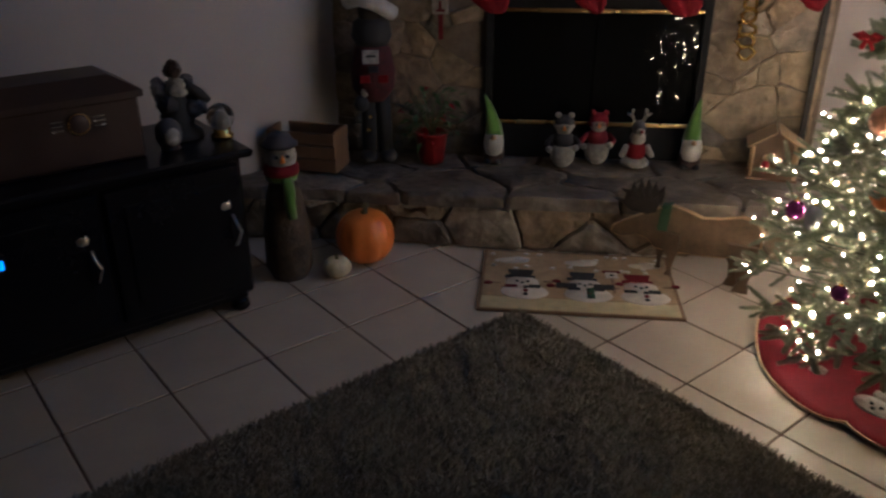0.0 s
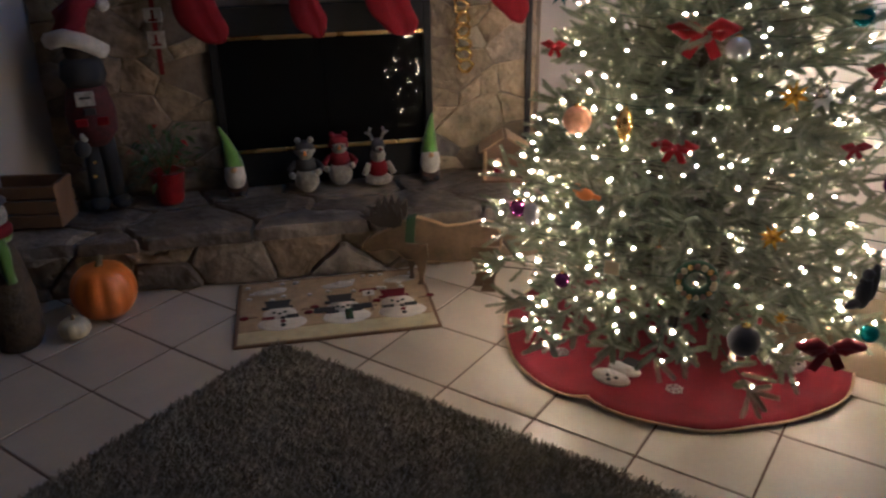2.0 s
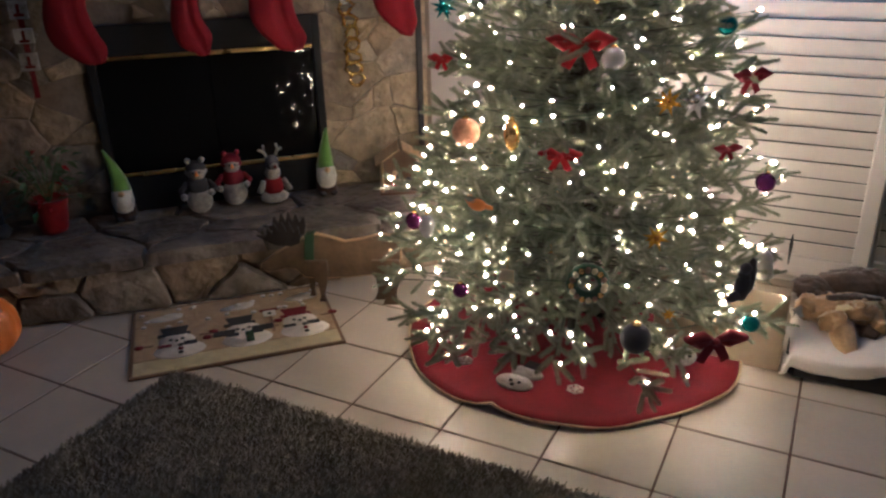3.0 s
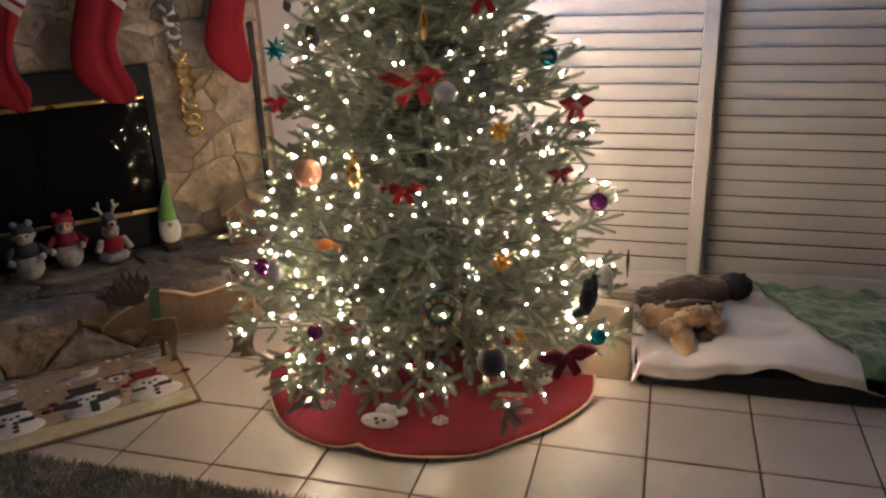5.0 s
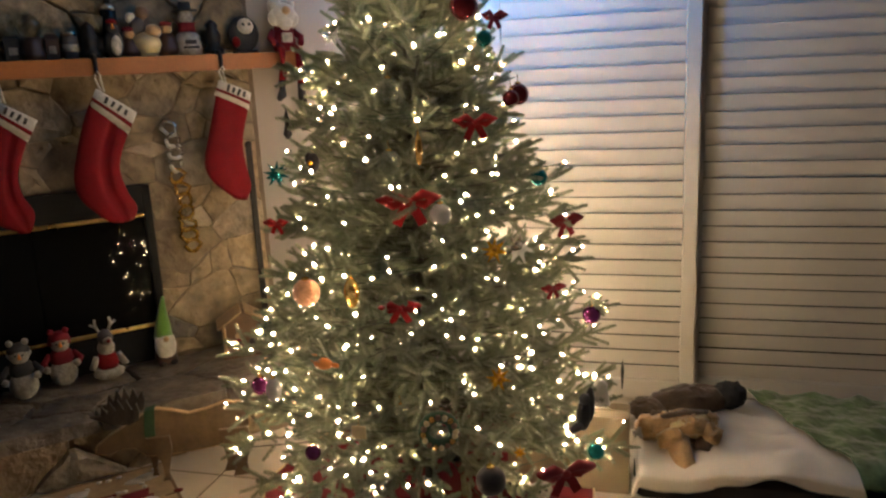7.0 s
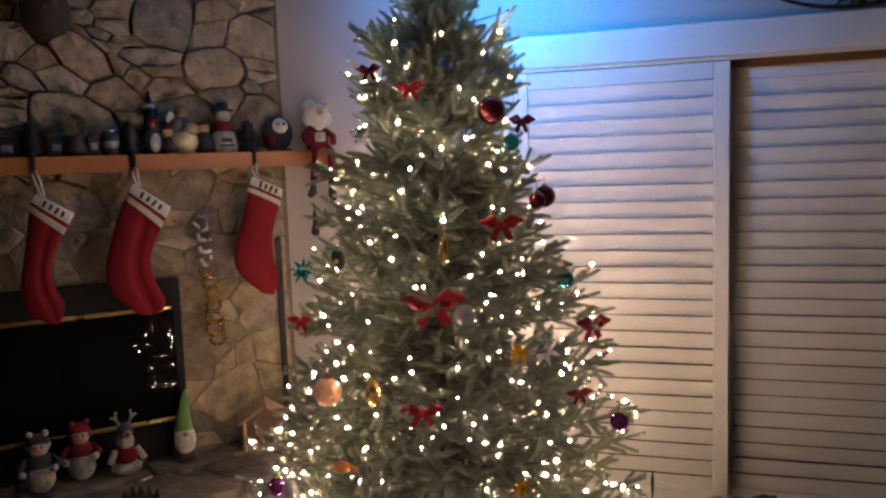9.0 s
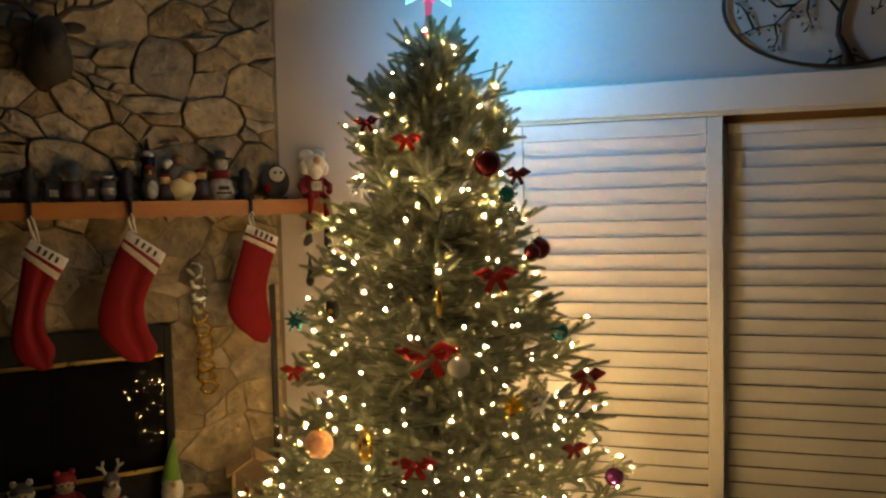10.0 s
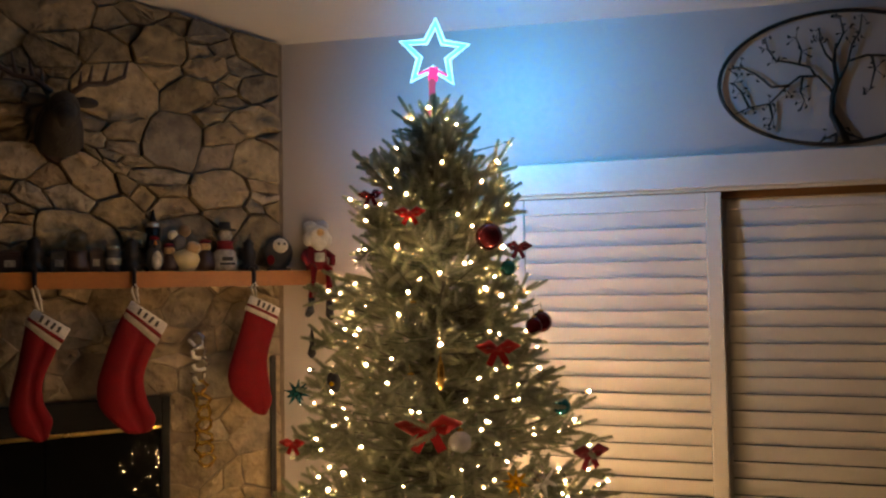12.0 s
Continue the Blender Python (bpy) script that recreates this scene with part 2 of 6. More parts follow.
TRACKW = mat("brown_track_wood", (0.13, 0.065, 0.028), 0.6, var=0.3, scale=6)
track = Shape()
track.box((XE + 0.062, -2.32, 1.978), (0.02, 0.87, 0.044), TRACKW, 0.003)
thing("trim", pose(0, 0, 0), "brown wooden track strip over the recessed door", "trim", track, kind="structure")
slat_w, pitch = 0.785, 0.0721
slat_mesh = Shape().hull([(x, sy * 0.0035 - s * 0.0085, s * 0.0343) for x in (-slat_w / 2, slat_w / 2) for s in (-1, 1)
                          for sy in (-1, 1)] + [(x, -s * 0.0088, s * 0.0358) for x in (-slat_w / 2, slat_w / 2) for s in (-1, 1)], WHITE).mesh("slat")


def louvre_door(y0, y1, x, label):
    """A louvred panel from y0 down to y1, its face at x; local x runs along -y, local y into the wall."""
    w = y0 - y1
    d = thing("louvred_door", pose(x, (y0 + y1) / 2, 0.012, 0, 0, -90), label, "door", group="louvred closet doors")
    for sx in (-1, 1):
        part("stile", Shape().box((sx * (w / 2 - 0.032), 0.0, 0.985), (0.064, 0.034, 1.97), WHITE, 0.004), d)
    part("top_rail", Shape().box((0, 0, 1.9335), (w - 0.130, 0.028, 0.073), WHITE, 0.003), d)
    part("bottom_rail", Shape().box((0, 0, 0.047), (w - 0.130, 0.028, 0.092), WHITE, 0.003), d)
    sc = (w - 0.130) / slat_w
    for i in range(25):
        z = 0.130 + i * pitch
        part("slat", slat_mesh, d, m=Matrix.Translation((0, random.uniform(-0.001, 0.001), z)) @ Euler((radians(random.gauss(0, 1.0)), 0, 0)).to_matrix().to_4x4() @ Matrix.Diagonal((sc, 1, 1, 1)))
    return d


louvre_door(-0.967, -1.884, XE + 0.012, "white painted louvred sliding door lit by the tree")
louvre_door(-1.842, -2.765, XE + 0.082, "white louvred sliding door set back behind its neighbour")
louvre_door(-2.70, -3.61, XE + 0.012, "white painted louvred sliding door")


# ---- stones: cells round scattered points ----
def clip(poly, a, b, k=0.5):
    """The part of poly on the side of a, cut at the share k of the way to b."""
    mx, mz = a[0] + (b[0] - a[0]) * k, a[1] + (b[1] - a[1]) * k
    dx, dz = b[0] - a[0], b[1] - a[1]
    out = []
    for i in range(len(poly)):
        p, q = poly[i], poly[(i + 1) % len(poly)]
        sp, sq = (p[0] - mx) * dx + (p[1] - mz) * dz, (q[0] - mx) * dx + (q[1] - mz) * dz
        if sp <= 0:
            out.append(p)
        if sp * sq < 0:
            k = sp / (sp - sq)
            out.append((p[0] + k * (q[0] - p[0]), p[1] + k * (q[1] - p[1])))
    return out


def inset(poly, d):
    c = (sum(p[0] for p in poly) / len(poly), sum(p[1] for p in poly) / len(poly))
    out = []
    for x, z in poly:
        r = math.hypot(x - c[0], z - c[1])
        k = max(0.15, (r - d) / r) if r else 1
        out.append((c[0] + (x - c[0]) * k, c[1] + (z - c[1]) * k))
    return out


def cells(rng, bound, gap, stretch, ghosts=None, keep=None, sizes=((1.75, 60), (1.25, 300), (0.85, 900), (0.52, 3000), (0.34, 5000))):
    """Cells of a convex outline, about gap apart, wider than high by stretch."""
    xs, zs = [p[0] for p in bound], [p[1] for p in bound]
    pts = []
    for size, tries in sizes:
        for _ in range(tries):
            p, g = (rng.uniform(min(xs), max(xs)), rng.uniform(min(zs), max(zs))), gap * size * rng.uniform(0.9, 1.1)
            if all(math.hypot((p[0] - q[0]) / stretch, p[1] - q[1]) > 0.55 * (g + q[2]) for q in pts):
                if keep is None or keep(*p):
                    pts.append((p[0], p[1], g))
    pts = [(p[0] / stretch, p[1], p[2] * 0.5) for p in pts]
    every = pts + [(gx / stretch, gz, g) for x, z, g in pts for gx, gz in (ghosts(x * stretch, z) if ghosts else ())]
    out = []
    for a in pts:
        poly = [(x / stretch, z) for x, z in bound]
        for b in every:
            if b != a and abs(b[0] - a[0]) < 4 * gap and abs(b[1] - a[1]) < 4 * gap:
                d2 = (a[0] - b[0]) ** 2 + (a[1] - b[1]) ** 2
                poly = clip(poly, a, b, (d2 + a[2] ** 2 - b[2] ** 2) / (2 * d2))
                if len(poly) < 3:
                    break
        if len(poly) > 2:
            out.append([(x * stretch, z) for x, z in poly])
    return out


def stone_mesh(rng, poly, joint, depth, material, cut=0.1, lean=1.0):
    """A split stone on the outline poly in x and z, standing proud towards -y, about its own middle."""
    c = (sum(p[0] for p in poly) / len(poly), sum(p[1] for p in poly) / len(poly))
    ring = []
    n = len(poly)
    for i in range(n):
        p, q = poly[i], poly[(i + 1) % n]
        L = math.hypot(q[0] - p[0], q[1] - p[1])
        if L < 0.012:
            ring.append(((p[0] + q[0]) / 2 - c[0], (p[1] + q[1]) / 2 - c[1]))
            continue
        steps = max(2, min(5, int(L / 0.035)))
        bow, nx, nz = rng.uniform(-0.005, 0.006), (q[1] - p[1]) / L, (p[0] - q[0]) / L
        for j in range(steps):
            k = cut + (1 - 2 * cut) * j / (steps - 1)
            w = bow * math.sin(math.pi * k) + rng.uniform(-0.004, 0.004)
            ring.append((p[0] + (q[0] - p[0]) * k - c[0] + nx * w, p[1] + (q[1] - p[1]) * k - c[1] + nz * w))
    m = len(ring)
    ax, az = lean * rng.uniform(-0.22, 0.22) * min(1, depth / 0.04), lean * rng.uniform(-0.26, 0.14) * min(1, depth / 0.04)
    ex, ez, rough = rng.uniform(-0.4, 0.4), rng.uniform(-0.4, 0.4), depth * 0.13
    v = []
    for d, h in ((joint, 0.012), (joint + 0.002, -depth * 0.6), (joint + 0.007, -depth * 0.95), (joint + 0.035, -depth * 1.04)):
        for x, z in inset(ring, d):
            v.append((x, h + (x * ax + z * az + rng.uniform(-rough, rough) if h < 0 else 0), z))
    big = max(abs(x) for x, z in ring)
    v.append((ex * big * 0.5, -depth * 1.06 + ex * big * 0.5 * ax + ez * big * 0.4 * az, ez * big * 0.4))
    f = [[j * m + i, j * m + (i + 1) % m, (j + 1) * m + (i + 1) % m, (j + 1) * m + i] for j in range(3) for i in range(m)]
    f += [[3 * m + i, 3 * m + (i + 1) % m, 4 * m] for i in range(m)]
    s = Shape().add(v, f, material)
    s.s = [i >= 3 * m for i in range(len(f))]
    return s.mesh("stone"), c


# ---- corner fireplace ----
fireplace = thing("fireplace", FIRE, "corner fireplace of irregular tan field stones with raised hearth", "fireplace")
UL, UR, BU0, BU1, BZ = -1.279, 1.015, -0.542, 0.484, 1.115
TOP = [zc(*(FIRE @ Vector((u, 0, 0))).xy) for u in (UL, UR)]
breast = Shape()
breast.prism([(UL - 0.02, 0), (BU0, 0), (BU0, BZ), (BU1, BZ), (BU1, 0), (UR + 0.02, 0), (UR + 0.02, TOP[1] - 0.005), (UL - 0.02, TOP[0] + 0.02)], 0.0, 0.3, MORTAR)
breast_ob = part("chimney_breast", breast, fireplace, "dark recessed mortar between the stones")
rng = random.Random(7)


def ghosts(u, z):
    out = []
    if z < BZ + 0.1:
        if BU0 - 0.4 < u < BU0:
            out.append((2 * BU0 - u, z))
        if BU1 < u < BU1 + 0.4:
            out.append((2 * BU1 - u, z))
    if BZ < z < BZ + 0.4 and BU0 - 0.1 < u < BU1 + 0.1:
        out.append((u, 2 * BZ - z))
    return out


face = cells(rng, [(UL, HEARTH), (UR, HEARTH), (UR, TOP[1] - 0.01), (UL, TOP[0] - 0.01)], 0.128, 1.45, ghosts,
             lambda u, z: not (BU0 - 0.03 < u < BU1 + 0.03 and z < BZ + 0.03))


def drift(u, z):
    """Bends the joints a little, not at the borders of the face."""
    d = min(u - UL, UR - u, z - HEARTH, 2.6 - z if z > 2.3 else 1.0, max(BU0 - u, u - BU1, z - BZ))
    k = max(0.0, min(1.0, d / 0.14))
    return (u + k * (0.045 * math.sin(7 * z + 1.3) + 0.028 * math.sin(13 * u + 9 * z)), z + k * (0.035 * math.sin(6 * u + 2) + 0.022 * math.sin(15 * z + 5 * u)))


for poly in face:
    poly = [drift(*p) for p in poly]
    low = sum(p[1] for p in poly) / len(poly) < 1.6
    me, c = stone_mesh(rng, poly, rng.uniform(0.0, 0.003) if low else rng.uniform(0.0, 0.004), rng.uniform(0.005, 0.018) if low else rng.uniform(0.02, 0.055), STONE, 0.03 if low else 0.04)
    part("stone", me, breast_ob, m=Matrix.Translation((c[0], 0, c[1])))

VF = -0.569
hearth = Shape()
hearth.add([(u, v, z) for z in (0, 0.215) for u, v in ((UL - 0.02, -0.001), (UR + 0.02, -0.001), (UR - VF - 0.01, VF + 0.03), (UL + VF + 0.01, VF + 0.03))],
           [[0, 1, 2, 3], [4, 5, 6, 7], [0, 1, 5, 4], [1, 2, 6, 5], [2, 3, 7, 6], [3, 0, 4, 7]], MORTAR)
hearth_ob = part("hearth", hearth, fireplace, "raised hearth of stacked field stones")
for poly in cells(rng, [(UL + VF + 0.02, 0.004), (UR - VF - 0.02, 0.004), (UR - VF - 0.02, 0.212), (UL + VF + 0.02, 0.212)], 0.19, 1.15, sizes=((1.2, 60), (0.95, 500), (0.7, 900))):
    me, c = stone_mesh(rng, poly, 0.005, rng.uniform(0.03, 0.055), STONE, 0.08, 0.6)
    part("stone", me, hearth_ob, m=Matrix.Translation((c[0], VF + 0.034, c[1])))
for poly in cells(rng, [(UL + VF + 0.03, VF - 0.025), (UR - VF - 0.03, VF - 0.025), (UR + 0.01, -0.012), (UL - 0.01, -0.012)], 0.25, 1.3, sizes=((1.4, 60), (1.0, 500), (0.7, 900), (0.5, 900))):
    me, c = stone_mesh(rng, poly, 0.006, rng.uniform(0.042, 0.048), FLAG, 0.05, 0.06)
    part("flagstone", me, hearth_ob, m=Matrix.Translation((c[0], c[1], 0.218)) @ Euler((radians(-90), 0, 0)).to_matrix().to_4x4())

box_in = Shape()
for c, s in (((-0.03, 0.5, 0.69), (1.03, 0.02, 0.85)), ((BU0 + 0.01, 0.3, 0.69), (0.02, 0.4, 0.85)), ((BU1 - 0.01, 0.3, 0.69), (0.02, 0.4, 0.85)), ((-0.03, 0.3, BZ - 0.01), (1.03, 0.4, 0.02)),
             ((-0.03, 0.3, 0.26), (1.03, 0.4, 0.02))):
    box_in.box(c, s, SOOT, 0.001)
part("firebox", box_in, fireplace, "soot-black firebox")
screen_ob = part("fire_screen", Shape().box((-0.029, 0.016, 0.69), (1.02, 0.012, 0.84), SOOT, 0.002), fireplace, "black metal fire screen with smoked glass doors")
for c, s in (((BU0 + 0.018, -0.012, 0.69), (0.036, 0.05, 0.84)), ((BU1 - 0.018, -0.012, 0.69), (0.036, 0.05, 0.84)), ((-0.029, -0.012, BZ - 0.068), (0.954, 0.045, 0.136)), ((-0.029, -0.012, 0.352), (0.954, 0.045, 0.168))):
    part("frame_bar", Shape().box(c, s, BLACK, 0.003), screen_ob, "black metal frame")
for i in range(2):
    part("glass_door", Shape().box((BU0 + 0.036 + 0.477 * (i + 0.5), -0.006, 0.71), (0.474, 0.008, 0.53), FIREGLASS, 0.002), screen_ob, "dark smoked glass door")
for z in (0.975, 0.447):
    part("brass_bar", Shape().box((-0.029, -0.04, z), (0.95, 0.012, 0.018), BRASS, 0.004), screen_ob, "thin polished brass bar")
mantel = Shape()
mantel.add([(u, v, z) for z in (1.610, 1.682) for u, v in ((UL - 0.0, -0.002), (UR - 0.0, -0.002), (UR + 0.18, -0.185), (UL - 0.18, -0.185))],
           [[0, 1, 2, 3], [4, 5, 6, 7], [0, 1, 5, 4], [1, 2, 6, 5], [2, 3, 7, 6], [3, 0, 4, 7]], OAK)
part("mantel_shelf", mantel, fireplace, "thick orange-brown wooden mantel shelf")

# ---- christmas tree ----
TX, TY = 0.77, -0.87
PROFILE = [(0.0, 0.58), (0.2, 0.72), (0.35, 0.74), (0.58, 0.695), (0.8, 0.62), (1.0, 0.555), (1.27, 0.485), (1.5, 0.43), (1.73, 0.345), (1.98, 0.24), (2.12, 0.14), (2.26, 0.07), (2.32, 0.05)]


def reach(z):
    return float(np.interp(z, [a for a, b in PROFILE], [b for a, b in PROFILE]))


tree = thing("christmas_tree", pose(TX, TY, 0), "tall artificial green fir tree covered in warm lights", "christmas tree")
part("trunk", Shape().tube([(0, 0, 0.03), (0, 0, 1.2), (0, 0, 2.2)], [0.022, 0.018, 0.008], TWIG, 8), tree, "thin brown pole trunk")
stand = Shape()
for k in range(4):
    a = k * math.pi / 2 + 0.4
    stand.tube([(0, 0, 0.12), (0.2 * math.cos(a), 0.2 * math.sin(a), 0.06), (0.26 * math.cos(a), 0.26 * math.sin(a), 0.035)], 0.012, BLACK, 6)
part("stand", stand, tree, "black metal tree stand")
R = np.random.RandomState(3)
twigs, stems = [], Shape()


def clump(p):
    """Slow noise that thickens and thins the foliage."""
    return noise.noise((p[0] * 4.2 + 7.0, p[1] * 4.2, p[2] * 5.0)) + 0.4 * noise.noise((p[0] * 11, p[1] * 11 + 3.0, p[2] * 11))


z = 0.16
while z < 2.19:
    r = reach(z)
    count = int(8 + 15 * r / 0.75)
    a0 = R.uniform(0, 6.28)
    for k in range(count):
        a = a0 + 2 * math.pi * (k + R.uniform(-0.4, 0.4)) / count
        L = r * R.uniform(0.74, 1.04)
        lift = 0.16 + 1.1 * max(0, (z - 1.45) / 0.8) + R.uniform(-0.10, 0.16)
        if z < 0.4:
            lift = R.uniform(-0.10, 0.16)
        out = np.array([math.cos(a), math.sin(a), 0.0])
        root = np.array([0, 0, z - lift * L * 0.6 + R.uniform(-0.04, 0.04)])
        tip = root + out * L + np.array([0, 0, lift * L])
        tip[2] = max(tip[2], 0.12)
        thin = clump(tip)
        if thin < -0.30:
            tip = root + (tip - root) * R.uniform(0.5, 0.72)
        axis = (tip - root) / np.linalg.norm(tip - root)
        stems.tube([root, (root + tip) / 2 + np.array([0, 0, -0.012]), tip - axis * 0.06], [0.0035, 0.0025, 0.0018], TWIG, 4)
        side = np.cross(axis, [0, 0, 1.0])
        side /= np.linalg.norm(side)
        over = np.cross(side, axis)
        twigs.append((tip - axis * 0.09, axis + np.array([0, 0, R.uniform(-0.05, 0.25)]), R.uniform(0.10, 0.14)))
        s = 0.0
        while s < min(0.60 * L, 0.34):
            hub = tip - axis * (0.075 + s)
            n = R.randint(4, 7) if s < 0.12 else R.randint(3, 5)
            spin = R.uniform(0, 6.28)
            for j in range(n):
                roll = spin + 2 * math.pi * (j + R.uniform(-0.35, 0.35)) / n
                g = radians(R.uniform(24, 62))
                d = axis * math.cos(g) + (side * math.cos(roll) * 1.1 + over * math.sin(roll) * 0.8) * math.sin(g) + np.array([0, 0, R.uniform(-0.04, 0.26)])
                twigs.append((hub + axis * R.uniform(-0.025, 0.025), d / np.linalg.norm(d), R.uniform(0.066, 0.118)))
            s += R.uniform(0.060, 0.095)
    z += 0.068 + 0.022 * (r / 0.75)
for k in range(26):
    a, e = k * 2.4, 0.12 + 0.06 * (k % 13)
    d = np.array([e * math.cos(a), e * math.sin(a), 1.0])
    twigs.append((np.array([0, 0, 2.08 + 0.0045 * k]), d / np.linalg.norm(d), R.uniform(0.08, 0.11)))
twigs = [t for t in twigs if clump(t[0] + t[1] * t[2]) > (-0.30 if t[0][2] < 0.65 else -0.15 if t[0][2] < 1.75 else -0.5) + R.uniform(-0.10, 0.10) or math.hypot(t[0][0], t[0][1]) < 0.42 * reach(t[0][2])]
part("branch_wire", stems, tree, "thin brown branch wires", kind="stuff", fix=False)


def needles(twigs, R):
    """All needles as thin blades set round the twigs."""
    V, F = [], []
    for base, d, L in twigs:
        up = np.array([0, 0, 1.0]) if abs(d[2]) < 0.9 else np.array([1.0, 0, 0])
        x = np.cross(d, up)
        x /= np.linalg.norm(x)
        y = np.cross(x, d)
        n = int(L / 0.00095)
        t = np.linspace(0.02, 1.0, n)
        ph = np.arange(n) * 2.4 + R.uniform(0, 6)
        rad = np.cos(ph)[:, None] * x + np.sin(ph)[:, None] * y
        o = base + (t * L)[:, None] * d
        ln = (0.0180 * (1 - 0.45 * t ** 6) * R.uniform(0.8, 1.15, n))[:, None]
        w = 0.0025
        dirn = rad * 0.68 + d * 0.73
        tip = o + dirn * ln
        sd = np.cross(dirn, d)
        sd /= np.linalg.norm(sd, axis=1)[:, None] + 1e-9
        mid = o + dirn * ln * 0.55
        V.append(np.stack([o, mid + sd * w, tip, mid - sd * w], 1).reshape(-1, 3))
    V = np.concatenate(V)
    F = np.arange(len(V)).reshape(-1, 4)
    me = bpy.data.meshes.new("needles")
    me.vertices.add(len(V))
    me.vertices.foreach_set("co", V.ravel())
    me.loops.add(F.size)
    me.loops.foreach_set("vertex_index", F.ravel())
    me.polygons.add(len(F))
    me.polygons.foreach_set("loop_start", np.arange(0, F.size, 4))
    me.polygons.foreach_set("loop_total", np.full(len(F), 4))
    me.update()
    me.validate()
    me.materials.append(NEEDLE)
    return me


part("crown", needles(twigs, R), tree, "pale green fir needles in clumps of finger-like tips", kind="stuff")

# lights on the tree
lights = thing("light_string", pose(TX, TY, 0), "string of warm white lights wound round the fir tree", "string lights")
bulbs, sockets, wire = Shape(), Shape(), Shape()
outer = [t for t in twigs if math.hypot(*(t[0] + t[1] * t[2])[:2]) > R.choice((0.5, 0.65, 0.8, 0.9)) * reach(t[0][2]) or t[0][2] > 1.9]
places = []
for base, d, L in sorted(outer, key=lambda t: R.rand()):
    p = base + d * L * R.uniform(0.1, 0.95) + np.array([0, 0, 0.012])
    gap = (0.034 + 0.05 * R.rand() ** 2) * (1.0 if p[2] < 1.6 else 1.0 + min(0.7, (p[2] - 1.6) * 1.8))
    if p[2] > 0.07 and all(np.linalg.norm(p - q) > gap for q in places):
        places.append(p)
    if len(places) >= 700:
        break
places.sort(key=lambda p: p[2])
for p in places:
    out = np.array([p[0], p[1], 0.0]) / (math.hypot(p[0], p[1]) + 1e-6)
    dirn = Vector(out * R.uniform(-0.3, 1.2) + R.uniform(-0.8, 0.8, 3) + np.array([0, 0, 0.3])).normalized()
    T = Matrix.Translation(p) @ dirn.to_track_quat("Z", "Y").to_matrix().to_4x4()
    S = T @ Matrix.Scale(R.choice((0.5, 0.6, 0.7, 0.8, 0.95, 1.25), p=(0.2, 0.2, 0.2, 0.18, 0.12, 0.10)), 4)
    bulbs.lathe([(0.0034, 0.0), (0.0056, 0.004), (0.0050, 0.009), (0.0030, 0.0108)], BULBGLASS, 6, S)
    bulbs.lathe([(0.0028, 0.0104), (0.0038, 0.0125), (0.0030, 0.0155), (0.0010, 0.0172)], BULB, 6, S)
    sockets.lathe([(0.0035, -0.016), (0.0042, -0.001)], SOCKET, 5, T)
for i in range(len(places) - 1):
    a, b = places[i], places[i + 1]
    if np.linalg.norm(a - b) < 0.45:
        wire.tube([a, (a + b) / 2 * np.array([0.95, 0.95, 1]) + np.array([0, 0, -0.02]), b], 0.0016, WIRE, 3)
part("bulb_chain", bulbs, lights, "glowing warm white bulbs", kind="stuff", fix=False)
part("socket_chain", sockets, lights, kind="stuff", fix=False)
part("wire", wire, lights, "dark green wire", kind="stuff", fix=False)

# star on top
topper = thing("star_topper", pose(TX - 0.02, TY - 0.02, 2.425, 0, 0, -75) @ pose(0, 0, 0, 0, 4, 0), "five-pointed neon star glowing blue on the treetop", "star")


def star_path(ro, ri):
    return [((ro if k % 2 == 0 else ri) * math.sin(math.pi * k / 5), 0, (ro if k % 2 == 0 else ri) * math.cos(math.pi * k / 5)) for k in range(10)]


RO, RI = 0.128, 0.060
part("neon_outline", Shape().tube(star_path(RO, RI), 0.0052, CORE, 8, closed=True), topper, "glowing white-blue tube")
part("neon_inner", Shape().tube(star_path(RO * 0.74, RI * 0.74), 0.0045, CORE, 8, closed=True), topper, "glowing white-blue tube")
so, si = star_path(RO * 0.985, RI * 0.985), star_path(RO * 0.755, RI * 0.755)
band = Shape().add([(x, y + d, z) for d in (-0.003, 0.003) for ring in (so, si) for x, y, z in ring],
                   [[o + i, o + (i + 1) % 10, o + 10 + (i + 1) % 10, o + 10 + i] for o in (0, 20) for i in range(10)]
                   + [[o + i, o + (i + 1) % 10, o + 20 + (i + 1) % 10, o + 20 + i] for o in (0, 10) for i in range(10)], CYAN)
part("glowing_band", band, topper, "clear band glowing cyan between the tubes")
v0, v1, v2 = star_path(RO * 0.87, RI * 0.87)[4:7]
part("pink_edge", Shape().tube([(v0[0] * 0.8, -0.007, v0[2] * 0.86), (v1[0], -0.007, v1[2]), (v2[0] * 0.8, -0.007, v2[2] * 0.86)], 0.0045, PINK, 6), topper, "pink glowing lower edge")
part("battery_box", Shape().box((0.002, 0.0, -0.073), (0.034, 0.022, 0.05), PINK, 0.004), topper, "pink lit holder box")
part("star_foot", Shape().tube([(0, 0, -0.09), (0.002, 0, -0.15), (0, 0, -0.24)], [0.014, 0.011, 0.010], ROSE, 8), topper, "rose glowing foot tube")

